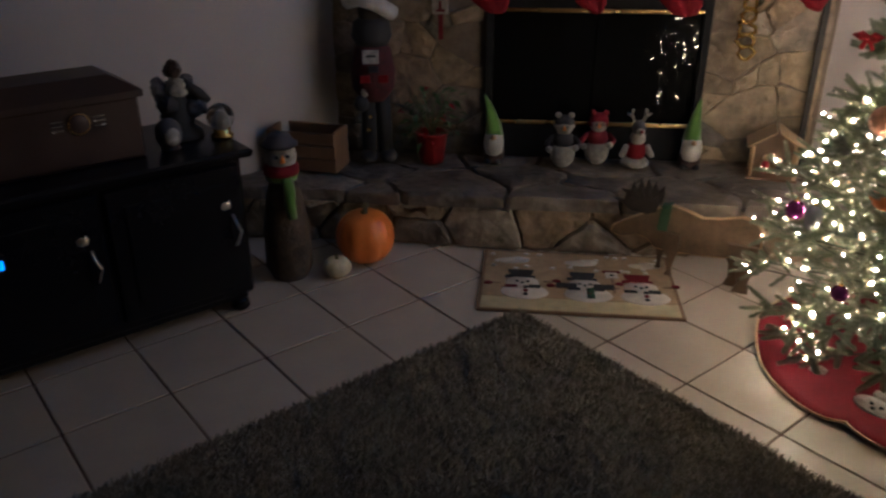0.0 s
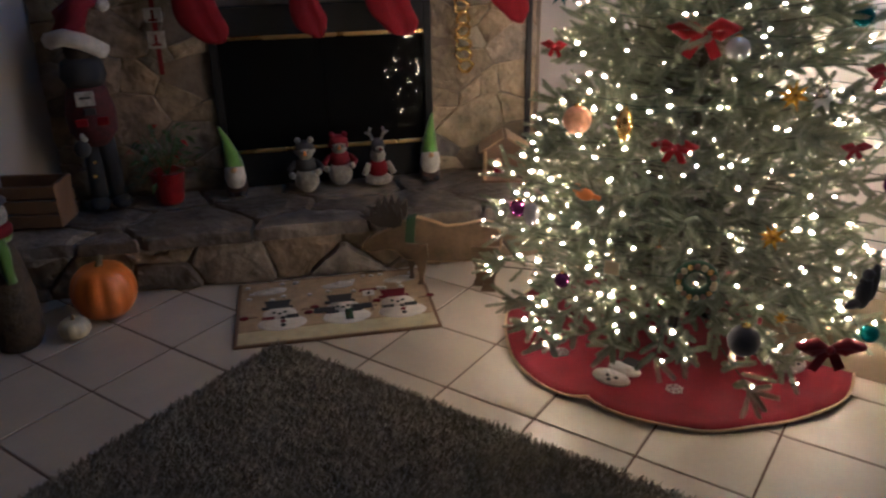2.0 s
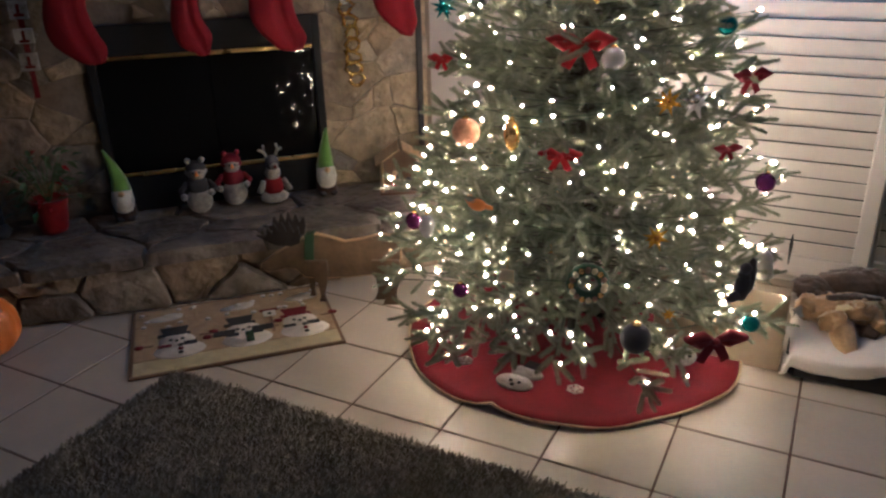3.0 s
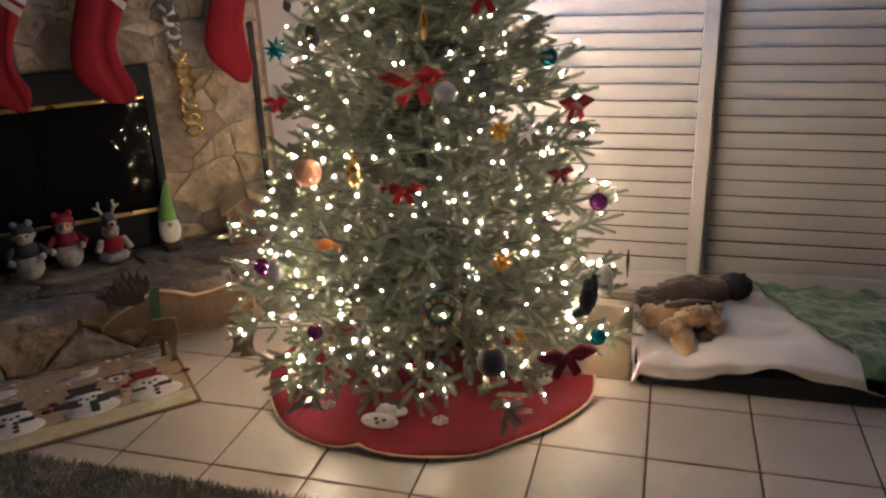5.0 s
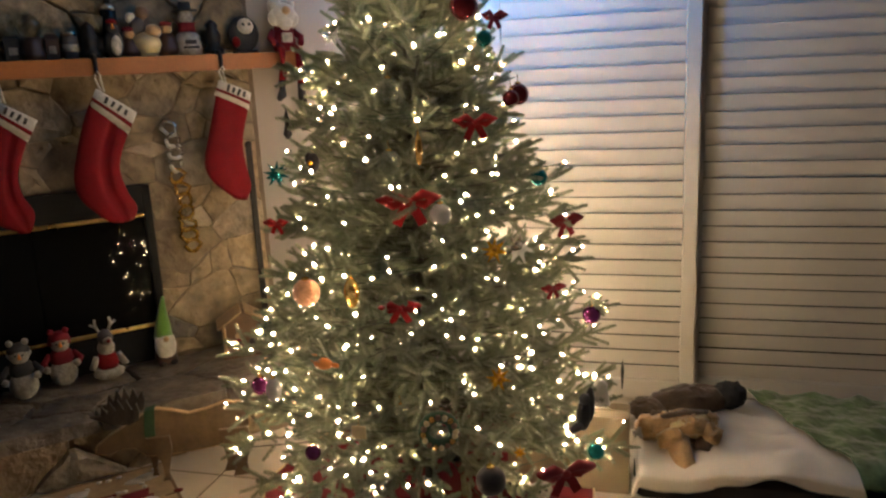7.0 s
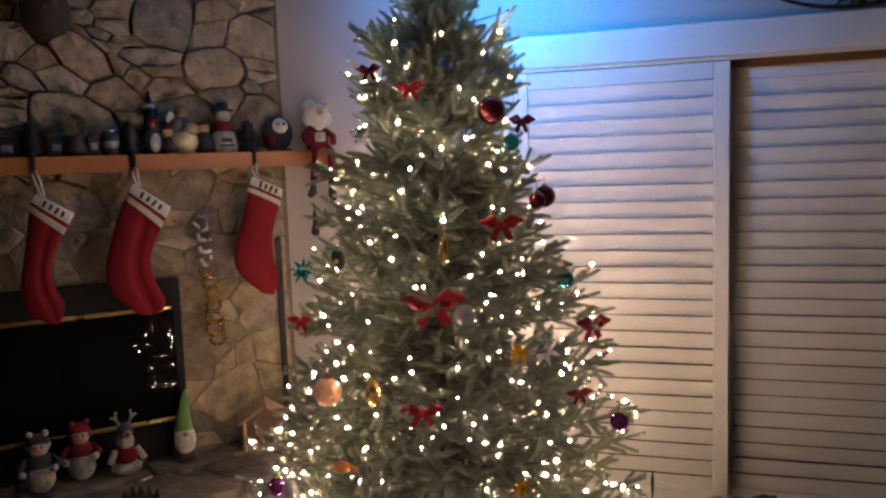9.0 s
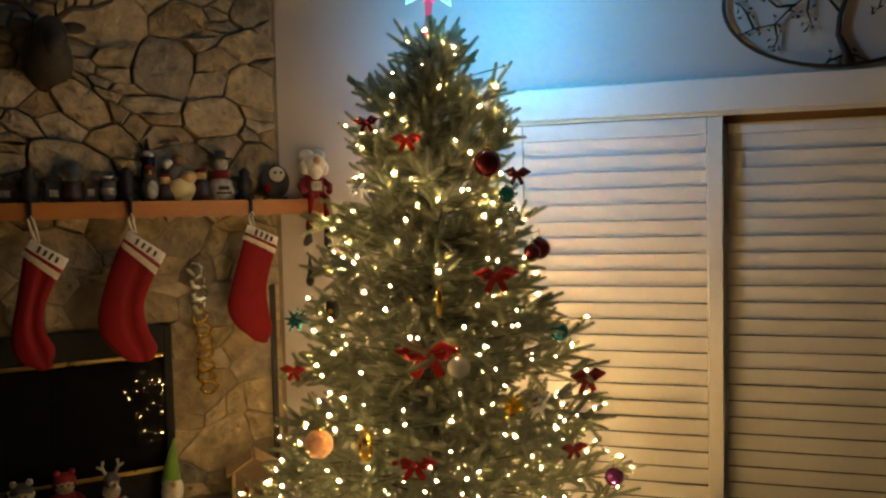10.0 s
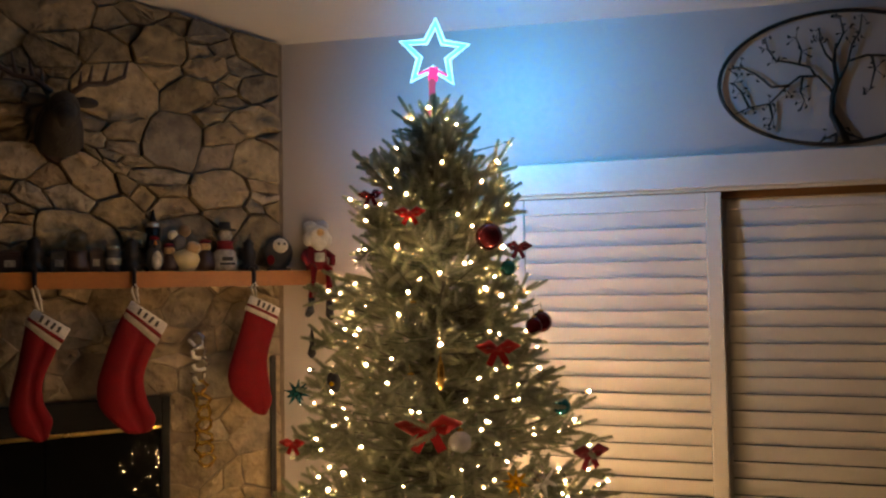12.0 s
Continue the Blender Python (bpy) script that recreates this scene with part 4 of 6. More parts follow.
figure("round_ornament", pose(-1.075, 1.16, 0.657), "round frosted snowman head ornament on the console", "figurine", [
    ("ball", (0, 0, 0.055), (0.048, 0.045, 0.055), GREYC), ("ball", (0, -0.03, 0.05), (0.03, 0.02, 0.035), CERAMIC), ("turn", [(0.035, 0), (0.03, 0.012)], (0, 0, 0), CHESTW)])

# ---- on the hearth ----


def gnome(m, lean):
    return figure("gnome", m, "stuffed gnome with white beard and tall lime hat on the hearth", "gnome", [
        ("turn", [(0.045, 0), (0.052, 0.02), (0.05, 0.06), (0.035, 0.10)], (0, 0, 0), CHESTW),
        ("turn", [(0.014, 0.028), (0.040, 0.05), (0.050, 0.09), (0.044, 0.135), (0.01, 0.15)], (0, -0.02, 0), PLUSHW),
        ("tube", [(0, 0, 0.125), (lean * 0.1, 0, 0.19), (lean * 0.35, 0.005, 0.26), (lean * 0.7, 0.01, 0.325)], [0.046, 0.036, 0.020, 0.005], LIME), ("ball", (0, -0.058, 0.135), 0.014, TANFUR),
        ("ball", (-0.025, -0.035, 0.012), (0.02, 0.03, 0.013), COAL), ("ball", (0.025, -0.035, 0.012), (0.02, 0.03, 0.013), COAL)], "hearth gnomes")


H0 = HEARTH + 0.003
gnome(on_fire(-0.486, -0.13, H0), -0.07)
gnome(on_fire(0.446, -0.12, H0), 0.03)


def snow_doll(m, hat, coat, label, hood):
    return figure("snowman_doll", m, label, "figurine", [
        ("ball", (0, 0, 0.062), (0.058, 0.052, 0.064), DOLLW), ("ball", (0, 0, 0.135), (0.052, 0.044, 0.045), coat), ("ball", (0, -0.004, 0.195), (0.04, 0.038, 0.038), DOLLW),
        ("ball", (0, 0.008, 0.215), (0.046, 0.042, 0.036), hat), ("turn", [(0.047, 0.19), (0.05, 0.20), (0.044, 0.21)], (0, 0.012, 0), hood), ("ball", (-0.03, 0.0, 0.253), 0.014, hood), ("ball", (0.03, 0, 0.253), 0.014, hood),
        ("tube", [(-0.045, 0, 0.15), (-0.075, -0.015, 0.12), (-0.07, -0.045, 0.10)], 0.014, coat), ("tube", [(0.045, 0, 0.15), (0.075, -0.015, 0.12), (0.06, -0.05, 0.11)], 0.014, coat),
        ("ball", (-0.066, -0.05, 0.10), 0.016, DOLLW), ("ball", (0.055, -0.055, 0.112), 0.016, DOLLW), ("turn", [(0.008, 0), (0.001, 0.024)], (0, -0.045, 0.192), NOSE),
        ("ball", (-0.014, -0.038, 0.205), 0.005, COAL), ("ball", (0.014, -0.038, 0.205), 0.005, COAL)], "hearth snowmen")


snow_doll(on_fire(-0.155, -0.18, H0), COAL, COAL, "white plush snowman in black vest and hat on the hearth", DOLLW)
snow_doll(on_fire(0.008, -0.12, H0), DEEPRED, DEEPRED, "white plush snowman in dark red coat and hat on the hearth", DEEPRED)
figure("reindeer_doll", on_fire(0.188, -0.16, H0, 8), "plush white reindeer with red sweater sitting on the hearth", "figurine", [
    ("ball", (0, 0, 0.03), (0.068, 0.055, 0.03), DOLLW), ("ball", (0, 0, 0.085), (0.05, 0.045, 0.05), RED), ("ball", (0, -0.005, 0.15), (0.038, 0.036, 0.036), DOLLW), ("ball", (0, -0.01, 0.20), (0.034, 0.04, 0.036), GREYC),
    ("ball", (0, -0.045, 0.19), (0.02, 0.022, 0.018), DOLLW), ("ball", (0, -0.064, 0.195), 0.008, RED), ("tube", [(-0.02, 0, 0.225), (-0.035, 0, 0.26), (-0.03, 0, 0.285)], 0.006, DOLLW),
    ("tube", [(0.02, 0, 0.225), (0.035, 0, 0.26), (0.03, 0, 0.285)], 0.006, DOLLW), ("tube", [(-0.032, 0, 0.25), (-0.055, 0, 0.265)], 0.005, DOLLW), ("tube", [(0.032, 0, 0.25), (0.055, 0, 0.265)], 0.005, DOLLW),
    ("tube", [(-0.045, 0, 0.11), (-0.075, -0.03, 0.07)], 0.015, DOLLW), ("tube", [(0.045, 0, 0.11), (0.07, -0.03, 0.06)], 0.015, DOLLW)])

figure("tall_snowman", on_fire(-1.06, -0.17, H0, 12), "tall standing plush figure in plaid coat with santa hat", "figurine", [
    ("ball", (-0.035, -0.03, 0.03), (0.045, 0.07, 0.03), COAL), ("ball", (0.06, -0.03, 0.03), (0.045, 0.07, 0.03), COAL), ("tube", [(-0.03, 0, 0.03), (-0.025, 0, 0.2), (-0.02, 0, 0.34)], [0.035, 0.038, 0.045], COAL),
    ("tube", [(0.05, 0, 0.03), (0.045, 0, 0.2), (0.03, 0, 0.34)], [0.035, 0.038, 0.045], COAL), ("turn", [(0.06, 0.30), (0.10, 0.36), (0.105, 0.44), (0.085, 0.54), (0.05, 0.60)], (0, 0, 0), PLAID),
    ("box", (-0.01, -0.098, 0.52), (0.075, 0.012, 0.062), CERAMIC), ("box", (-0.01, -0.106, 0.525), (0.045, 0.004, 0.010), INK), ("box", (-0.04, -0.102, 0.42), (0.05, 0.01, 0.035), RED), ("box", (0.045, -0.102, 0.42), (0.045, 0.01, 0.035), RED),
    ("box", (0.0, -0.104, 0.465), (0.05, 0.01, 0.03), COAL), ("turn", [(0.075, 0.56), (0.095, 0.60), (0.085, 0.66), (0.06, 0.68)], (0, 0, 0), COAL), ("ball", (0, -0.01, 0.71), (0.062, 0.058, 0.065), DARKFUR),
    ("tube", [(-0.105, -0.02, 0.755), (-0.05, -0.075, 0.775), (0.03, -0.075, 0.75), (0.10, -0.02, 0.70)], 0.036, PLUSHW), ("tube", [(-0.02, 0, 0.76), (-0.01, 0.01, 0.84), (0.05, 0.02, 0.91), (0.11, 0.02, 0.90)], [0.085, 0.07, 0.045, 0.02], DEEPRED),
    ("ball", (0.125, 0.02, 0.885), 0.03, PLUSHW), ("ball", (-0.06, -0.07, 0.30), (0.035, 0.03, 0.04), COAL), ("ball", (-0.04, -0.07, 0.36), (0.022, 0.02, 0.03), PLUSHW), ("ball", (-0.02, -0.07, 0.235), 0.010, GOLD), ("ball", (-0.03, -0.07, 0.17), 0.012, GOLD)])

plant = thing("potted_plant", on_fire(-0.785, -0.17, H0), "leafy green houseplant in a red foil pot on the hearth", "plant")
part("pot", Shape().lathe([(0.055, 0), (0.062, 0.02), (0.078, 0.14), (0.084, 0.15), (0.074, 0.152), (0.068, 0.135)], POT, 20), plant, "dark red foil pot")
rl = random.Random(11)
lv, lf = Shape(), Shape()
for k in range(90):
    a, h, rr = rl.uniform(0, 6.28), rl.uniform(0.14, 0.37), rl.uniform(0.03, 0.15)
    c = Vector((rr * math.cos(a), rr * math.sin(a), h - rr * 0.3))
    T = Matrix.Translation(c) @ Euler((rl.uniform(-0.8, 0.8), rl.uniform(-0.8, 0.8), a)).to_matrix().to_4x4()
    w = rl.uniform(0.7, 1.2)
    (lf if k % 9 == 0 else lv).add([(0, 0, 0), (0.022 * w, 0.012 * w, 0.006), (0.055 * w, 0, -0.006), (0.022 * w, -0.012 * w, 0.006), (0.03 * w, 0, 0.002)], [[0, 1, 4], [1, 2, 4], [2, 3, 4], [3, 0, 4]], RIBBON if k % 9 == 0 else LEAF, False, T)
for k in range(9):
    a = k * 0.7
    lv.tube([(0, 0, 0.12), (0.04 * math.cos(a), 0.04 * math.sin(a), 0.22), (0.09 * math.cos(a), 0.09 * math.sin(a), 0.32)], 0.0025, LEAF, 4)
part("foliage", lv, plant, "small green leaves", kind="stuff", fix=False)
part("bracts", lf, plant, "red leaves", kind="stuff", fix=False)

crate = thing("wooden_crate", on_fire(-1.36, -0.30, H0, -8), "low brown wooden crate at the end of the hearth", "crate")
for z in (0.035, 0.10, 0.165):
    for sy in (-1, 1):
        part("slat", Shape().box((0, sy * 0.085, z), (0.34, 0.012, 0.055), BROWN, 0.003), crate)
for sx in (-1, 1):
    part("end_board", Shape().box((sx * 0.163, 0, 0.10), (0.014, 0.158, 0.195), BROWN, 0.003), crate)
part("bottom", Shape().box((0, 0, 0.008), (0.31, 0.155, 0.012), BROWN, 0.002), crate)

stable = thing("wooden_stable", on_fire(0.80, -0.22, H0, -12), "small rustic wooden nativity stable on the hearth", "stable")
part("floor_board", Shape().box((0, 0, 0.006), (0.22, 0.13, 0.012), BROWN, 0.002), stable)
for sx in (-1, 1):
    for sy in (-1, 1):
        part("post", Shape().tube([(sx * 0.095, sy * 0.05, 0.01), (sx * 0.093, sy * 0.05, 0.15)], 0.007, PINEW, 6), stable)
    for k in range(4):
        part("roof_board", Shape().box((0, 0, 0), (0.034, 0.17, 0.008), PINEW, 0.002, pose(sx * (0.022 + 0.029 * k), 0, 0.222 - 0.019 * k, 0, sx * 33, 0)), stable)
part("back_wall", Shape().prism([(-0.095, 0.012), (0.095, 0.012), (0.095, 0.15), (0, 0.21), (-0.095, 0.15)], 0.054, 0.062, BROWN), stable)
part("figure_group", Shape().ball((-0.03, 0.0, 0.045), (0.02, 0.02, 0.035), DEEPRED, 10).ball((-0.03, 0, 0.09), 0.014, TANFUR, 8).ball((0.035, 0.0, 0.04), (0.02, 0.02, 0.03), GREYC, 10), stable, "tiny painted figures")

figure("fire_poker", on_fire(0.955, -0.075, H0, 0) @ pose(0, 0, 0, -4, 1.2, 0), "long black iron fire tool leaning on the stones", "fire tool", [
    ("box", (0, 0, 0.49), (0.030, 0.014, 0.98), IRON), ("ball", (0, 0, 0.98), (0.02, 0.012, 0.02), IRON), ("box", (0, 0, 0.06), (0.055, 0.02, 0.12), IRON)])


# ---- hanging on the fireplace ----
def stocking(u, label, cuff_at, left, right, crease=0.0, depth=-0.205):
    """A stocking hung from a hook on the mantel's edge: corners of its cuff, and both edges of leg and foot, in the plane of the fireplace."""
    st = thing("stocking", on_fire(u, depth, 1.60), label, "stocking", group="mantel stockings")

    def at(p, du=0.0, dz=0.0):
        return Vector((p[0] - u + du, p[1] - 1.60 + dz))

    def loft(rows, material, n=28, soft=0.0):
        v = []
        for a, b, hd in rows:
            c, h = (a + b) / 2, (b - a) / 2
            for i in range(n):
                t = 2 * math.pi * i / n
                y = hd * math.sin(t)
                if y < 0 and soft:
                    y *= 1 - soft * math.exp(-((math.cos(t) - 0.25) / 0.16) ** 2)
                v.append((c.x + h.x * math.cos(t), y, c.y + h.y * math.cos(t)))
        f = [[j * n + i, j * n + (i + 1) % n, (j + 1) * n + (i + 1) % n, (j + 1) * n + i] for j in range(len(rows) - 1) for i in range(n)]
        f += [list(range(n))[::-1], [(len(rows) - 1) * n + i for i in range(n)]]
        return Shape().add(v, f, material, True)

    tl, tr, br, bl = (at(p) for p in cuff_at)
    ls = [tl.lerp(bl, 0.6)] + [at(p) for p in left]
    rs = [tr.lerp(br, 0.6)] + [at(p) for p in right]
    rows = []
    for i in range(len(ls) - 1):
        for k in range(4):
            t = k / 4
            pair = []
            for e in (ls, rs):
                p0, p1, p2, p3 = e[max(0, i - 1)], e[i], e[i + 1], e[min(len(e) - 1, i + 2)]
                pair.append(0.5 * (2 * p1 + (p2 - p0) * t + (2 * p0 - 5 * p1 + 4 * p2 - p3) * t * t + (3 * p1 - p0 - 3 * p2 + p3) * t ** 3))
            g = (i + t) / (len(ls) - 1)
            rows.append((pair[0], pair[1], 0.022 + 0.018 * math.sin(math.pi * min(1.0, g * 1.1))))
    a, b = ls[-1], rs[-1]
    rows += [(a, b, 0.022), (a.lerp(b, 0.12) + Vector((0.004, -0.012)), b.lerp(a, 0.1) + Vector((0.004, -0.012)), 0.016), (a.lerp(b, 0.35) + Vector((0.006, -0.018)), b.lerp(a, 0.3) + Vector((0.006, -0.018)), 0.007)]
    part("leg", loft(rows, RED, soft=crease), st, "red felt leg and foot")
    cuff = part("cuff", loft([(tl.lerp(bl, k), tr.lerp(br, k), d) for k, d in ((0.03, 0.020), (0.0, 0.027), (0.5, 0.030), (1.0, 0.031), (0.97, 0.024))], PLUSHW), st, "white plush cuff")
    part("stripe", loft([(tl.lerp(bl, k) + (tl - tr) * 0.006, tr.lerp(br, k) + (tr - tl) * 0.006, 0.0318) for k in (0.52, 0.70)], RED), cuff, "red stripe")
    ang = math.degrees(math.atan2(tl.y - tr.y, tr.x - tl.x))
    for k in range(4):
        c = tl.lerp(tr, 0.27 + 0.16 * k).lerp(bl.lerp(br, 0.27 + 0.16 * k), 0.27)
        part("name_bar", Shape().box((0, 0, 0), (0.012, 0.006, 0.030 - 0.005 * (k % 2)), INK, 0.001, pose(c.x, -0.0275, c.y, 0, ang + (k % 3 - 1) * 6, 0)), cuff, "dark unreadable lettering")
    part("loop", Shape().tube([(tl.x + 0.018, 0, tl.y - 0.01), (tl.x + 0.002, 0, tl.y + 0.04), (-0.008, 0, 0.012), (0.002, -0.003, 0.026), (0.012, 0, 0.010), (tl.x + 0.022, 0, tl.y + 0.04), (tl.x + 0.03, 0, tl.y - 0.015)], 0.0045, PLUSHW, 6), st, "white cord loop")
    hook = thing("stocking_hook", on_fire(u, -0.10, 1.684), "dark cast metal stocking holder on the mantel", "hook", group="stocking holders")
    part("block", Shape().lathe([(0.048, 0), (0.046, 0.02), (0.030, 0.035), (0.038, 0.06), (0.040, 0.085), (0.024, 0.11), (0.028, 0.13), (0.008, 0.15)], IRON, 12), hook)
    part("arm", Shape().tube([(0, 0, 0.008), (0, -0.085, 0.006), (0, -0.098, -0.005), (0, -0.10, -0.060), (0, -0.108, -0.068)], [0.012, 0.012, 0.010, 0.009, 0.006], IRON, 6), hook)


stocking(-0.076, "red felt christmas stocking with a white cuff", ((-0.076, 1.532), (0.061, 1.444), (0.012, 1.358), (-0.113, 1.470)),
         ((-0.113, 1.43), (-0.138, 1.285), (-0.165, 1.138), (-0.145, 1.040), (-0.085, 1.000)), ((0.004, 1.348), (-0.042, 1.229), (-0.035, 1.139), (-0.006, 1.073), (-0.018, 1.012)), 0.7)
stocking(0.31, "full red felt christmas stocking folded along its front", ((0.298, 1.557), (0.448, 1.448), (0.400, 1.358), (0.262, 1.491)),
         ((0.240, 1.45), (0.192, 1.316), (0.161, 1.187), (0.179, 1.094), (0.262, 1.000)), ((0.392, 1.345), (0.348, 1.227), (0.365, 1.118), (0.397, 1.044), (0.385, 1.000)), 0.9)
stocking(0.834, "red felt christmas stocking hanging by the wall", ((0.815, 1.566), (0.956, 1.502), (0.938, 1.425), (0.787, 1.502)),
         ((0.782, 1.46), (0.741, 1.326), (0.709, 1.201), (0.735, 1.115), (0.812, 1.040)), ((0.927, 1.405), (0.893, 1.275), (0.901, 1.159), (0.913, 1.075), (0.892, 1.022)), 0.15)
stocking(-0.52, "wide red felt christmas stocking with a white cuff", ((-0.52, 1.55), (-0.37, 1.46), (-0.42, 1.37), (-0.56, 1.48)),
         ((-0.57, 1.44), (-0.62, 1.30), (-0.65, 1.17), (-0.63, 1.07), (-0.55, 1.00)), ((-0.43, 1.36), (-0.48, 1.23), (-0.46, 1.12), (-0.43, 1.05), (-0.44, 1.00)), 0.5)

garland = thing("gold_chain", on_fire(0.60, -0.07, 1.39), "hanging chain of gold and silver foil letters on the stones", "garland")
rg = random.Random(4)
for k in range(11):
    z, g = -0.028 - 0.056 * k, GOLD if k > 3 else SILVER
    pts = [(0.036 * math.cos(a) * rg.uniform(0.6, 1.3), 0.008 * math.sin(2 * a + k), 0.031 * math.sin(a) * rg.uniform(0.8, 1.15)) for a in [2 * math.pi * i / 9 for i in range(9)]]
    part("link", Shape().tube(pts, 0.0095, g, 6, closed=True), garland, "shiny foil letter", pose(0.008 * math.sin(k * 1.3) + 0.004 * k, 0, z, 0, rg.uniform(-25, 25), rg.uniform(-30, 30)))
figure("nail", on_fire(0.60, -0.06, 1.395), "small iron nail in the stones", "nail", [("tube", [(0, 0.06, 0), (0, -0.012, 0.004)], 0.003, IRON)])

hanger = thing("letter_hanger", on_fire(-0.75, -0.075, 1.58), "vertical hanging sign of white letter blocks on red ribbon", "sign")
part("ribbon", Shape().box((0, 0, -0.36), (0.022, 0.004, 0.76), DEEPRED, 0.001), hanger, "dark red ribbon")
for k in range(6):
    b = part("letter_block", Shape().box((0, -0.011, -0.06 - 0.105 * k), (0.075, 0.016, 0.075 if k % 2 else 0.06), CERAMIC if k % 2 else PLUSHW, 0.003), hanger, "white letter block")
    part("letter_bar", Shape().box((0, -0.0215, -0.06 - 0.105 * k), (0.012, 0.004, 0.045), DEEPRED, 0.001).box((0, -0.0213, -0.08 - 0.105 * k), (0.04, 0.004, 0.010), DEEPRED, 0.001), b, "red lettering bars")

# ---- on the mantel ----
M0 = 1.684
figure("santa_elf", on_fire(1.15, -0.165, M0), "stuffed elf with white beard sitting on the mantel edge", "elf doll", [
    ("turn", [(0.05, 0), (0.056, 0.03), (0.05, 0.09), (0.03, 0.13)], (0, 0, 0), DEEPRED), ("ball", (0, -0.02, 0.16), (0.062, 0.05, 0.058), PLUSHW), ("ball", (-0.03, 0.0, 0.205), (0.036, 0.04, 0.034), PLUSHW), ("ball", (0.03, 0.005, 0.21), (0.036, 0.04, 0.03), PLUSHW), ("ball", (-0.045, -0.02, 0.15), (0.028, 0.03, 0.034), PLUSHW), ("ball", (0.045, -0.02, 0.145), (0.028, 0.03, 0.036), PLUSHW), ("ball", (0.0, -0.045, 0.13), (0.034, 0.028, 0.04), PLUSHW), ("ball", (0, -0.065, 0.18), (0.02, 0.02, 0.02), TANFUR),
    ("box", (0, -0.05, 0.06), (0.05, 0.02, 0.045), CERAMIC), ("tube", [(-0.05, 0, 0.09), (-0.075, -0.03, 0.06), (-0.06, -0.06, 0.03)], 0.016, DEEPRED), ("tube", [(0.05, 0, 0.09), (0.075, -0.03, 0.06), (0.06, -0.06, 0.03)], 0.016, DEEPRED),
    ("tube", [(-0.03, -0.03, 0.02), (-0.042, -0.085, 0.0), (-0.05, -0.092, -0.10), (-0.056, -0.092, -0.135)], 0.018, RED), ("tube", [(0.03, -0.03, 0.02), (0.036, -0.085, 0.0), (0.034, -0.092, -0.12), (0.034, -0.092, -0.15)], 0.018, RED),
    ("tube", [(-0.056, -0.092, -0.135), (-0.064, -0.095, -0.20), (-0.085, -0.115, -0.215)], [0.020, 0.022, 0.014], COAL), ("tube", [(0.034, -0.092, -0.15), (0.034, -0.095, -0.22), (0.034, -0.12, -0.235)], [0.020, 0.022, 0.014], COAL)])
figure("snowman_plaque", on_fire(0.985, -0.09, M0), "round black plaque with a snowman face on the mantel", "figurine", [
    ("ball", (0, 0.01, 0.085), (0.075, 0.03, 0.085), COAL), ("ball", (0.005, -0.015, 0.12), (0.038, 0.025, 0.036), PLUSHW), ("ball", (-0.01, -0.037, 0.128), 0.007, COAL), ("ball", (0.018, -0.037, 0.128), 0.007, COAL), ("ball", (-0.045, -0.02, 0.05), (0.02, 0.016, 0.025), RED), ("box", (0, 0, 0.006), (0.11, 0.05, 0.012), COAL)])
figure("tall_snowman_jar", on_fire(0.725, -0.09, M0), "tall white ceramic snowman jar with a dark hat", "figurine", [
    ("turn", [(0.055, 0), (0.06, 0.03), (0.052, 0.085), (0.035, 0.10)], (0, 0, 0), CERAMIC), ("turn", [(0.04, 0.10), (0.036, 0.125), (0.042, 0.14)], (0, 0, 0), DEEPRED), ("ball", (0, 0, 0.165), (0.036, 0.034, 0.036), CERAMIC), ("turn", [(0.055, 0.19), (0.055, 0.196), (0.028, 0.20), (0.026, 0.23)], (0, 0, 0), COAL),
    ("tube", [(0.03, 0, 0.13), (0.065, -0.01, 0.15)], 0.006, BROWN), ("tube", [(-0.03, 0, 0.13), (-0.06, -0.01, 0.16)], 0.006, BROWN), ("box", (0, -0.058, 0.055), (0.05, 0.006, 0.018), INK), ("box", (0.0, -0.058, 0.032), (0.07, 0.006, 0.010), INK)])
figure("pot_belly_snowman", on_fire(0.545, -0.09, M0), "cream glazed pot belly figurine with brown bears", "figurine", [
    ("ball", (0, 0, 0.05), (0.068, 0.062, 0.055), CREAM), ("turn", [(0.04, 0), (0.045, 0.01)], (0, 0, 0), CREAM), ("ball", (0.03, -0.02, 0.105), (0.036, 0.032, 0.032), TANFUR), ("ball", (-0.03, 0, 0.13), (0.034, 0.032, 0.04), GREYC), ("ball", (-0.005, 0, 0.185), (0.03, 0.028, 0.03), BROWN), ("ball", (-0.055, 0, 0.165), (0.022, 0.02, 0.024), PLUSHW)])
figure("penguin_figurine", on_fire(0.405, -0.115, M0), "small black and white penguin figurine on the mantel", "figurine", [
    ("ball", (0, 0, 0.055), (0.042, 0.038, 0.06), COAL), ("ball", (0.006, -0.018, 0.05), (0.028, 0.026, 0.045), CERAMIC), ("ball", (0, 0, 0.12), (0.028, 0.028, 0.028), COAL), ("turn", [(0.008, 0), (0.001, 0.02)], (0, -0.03, 0.118), NOSE), ("ball", (0, 0, 0.148), (0.022, 0.022, 0.012), RED)])
figure("glass_lantern", on_fire(0.41, -0.035, M0), "tall dark glass lantern with a metal cap on the mantel", "lantern", [
    ("turn", [(0.032, 0), (0.036, 0.012), (0.030, 0.03), (0.034, 0.20), (0.022, 0.225), (0.012, 0.245), (0.004, 0.285)], (0, 0, 0), CONSOLE), ("turn", [(0.037, 0.20), (0.038, 0.215), (0.026, 0.23)], (0, 0, 0), SILVER)])
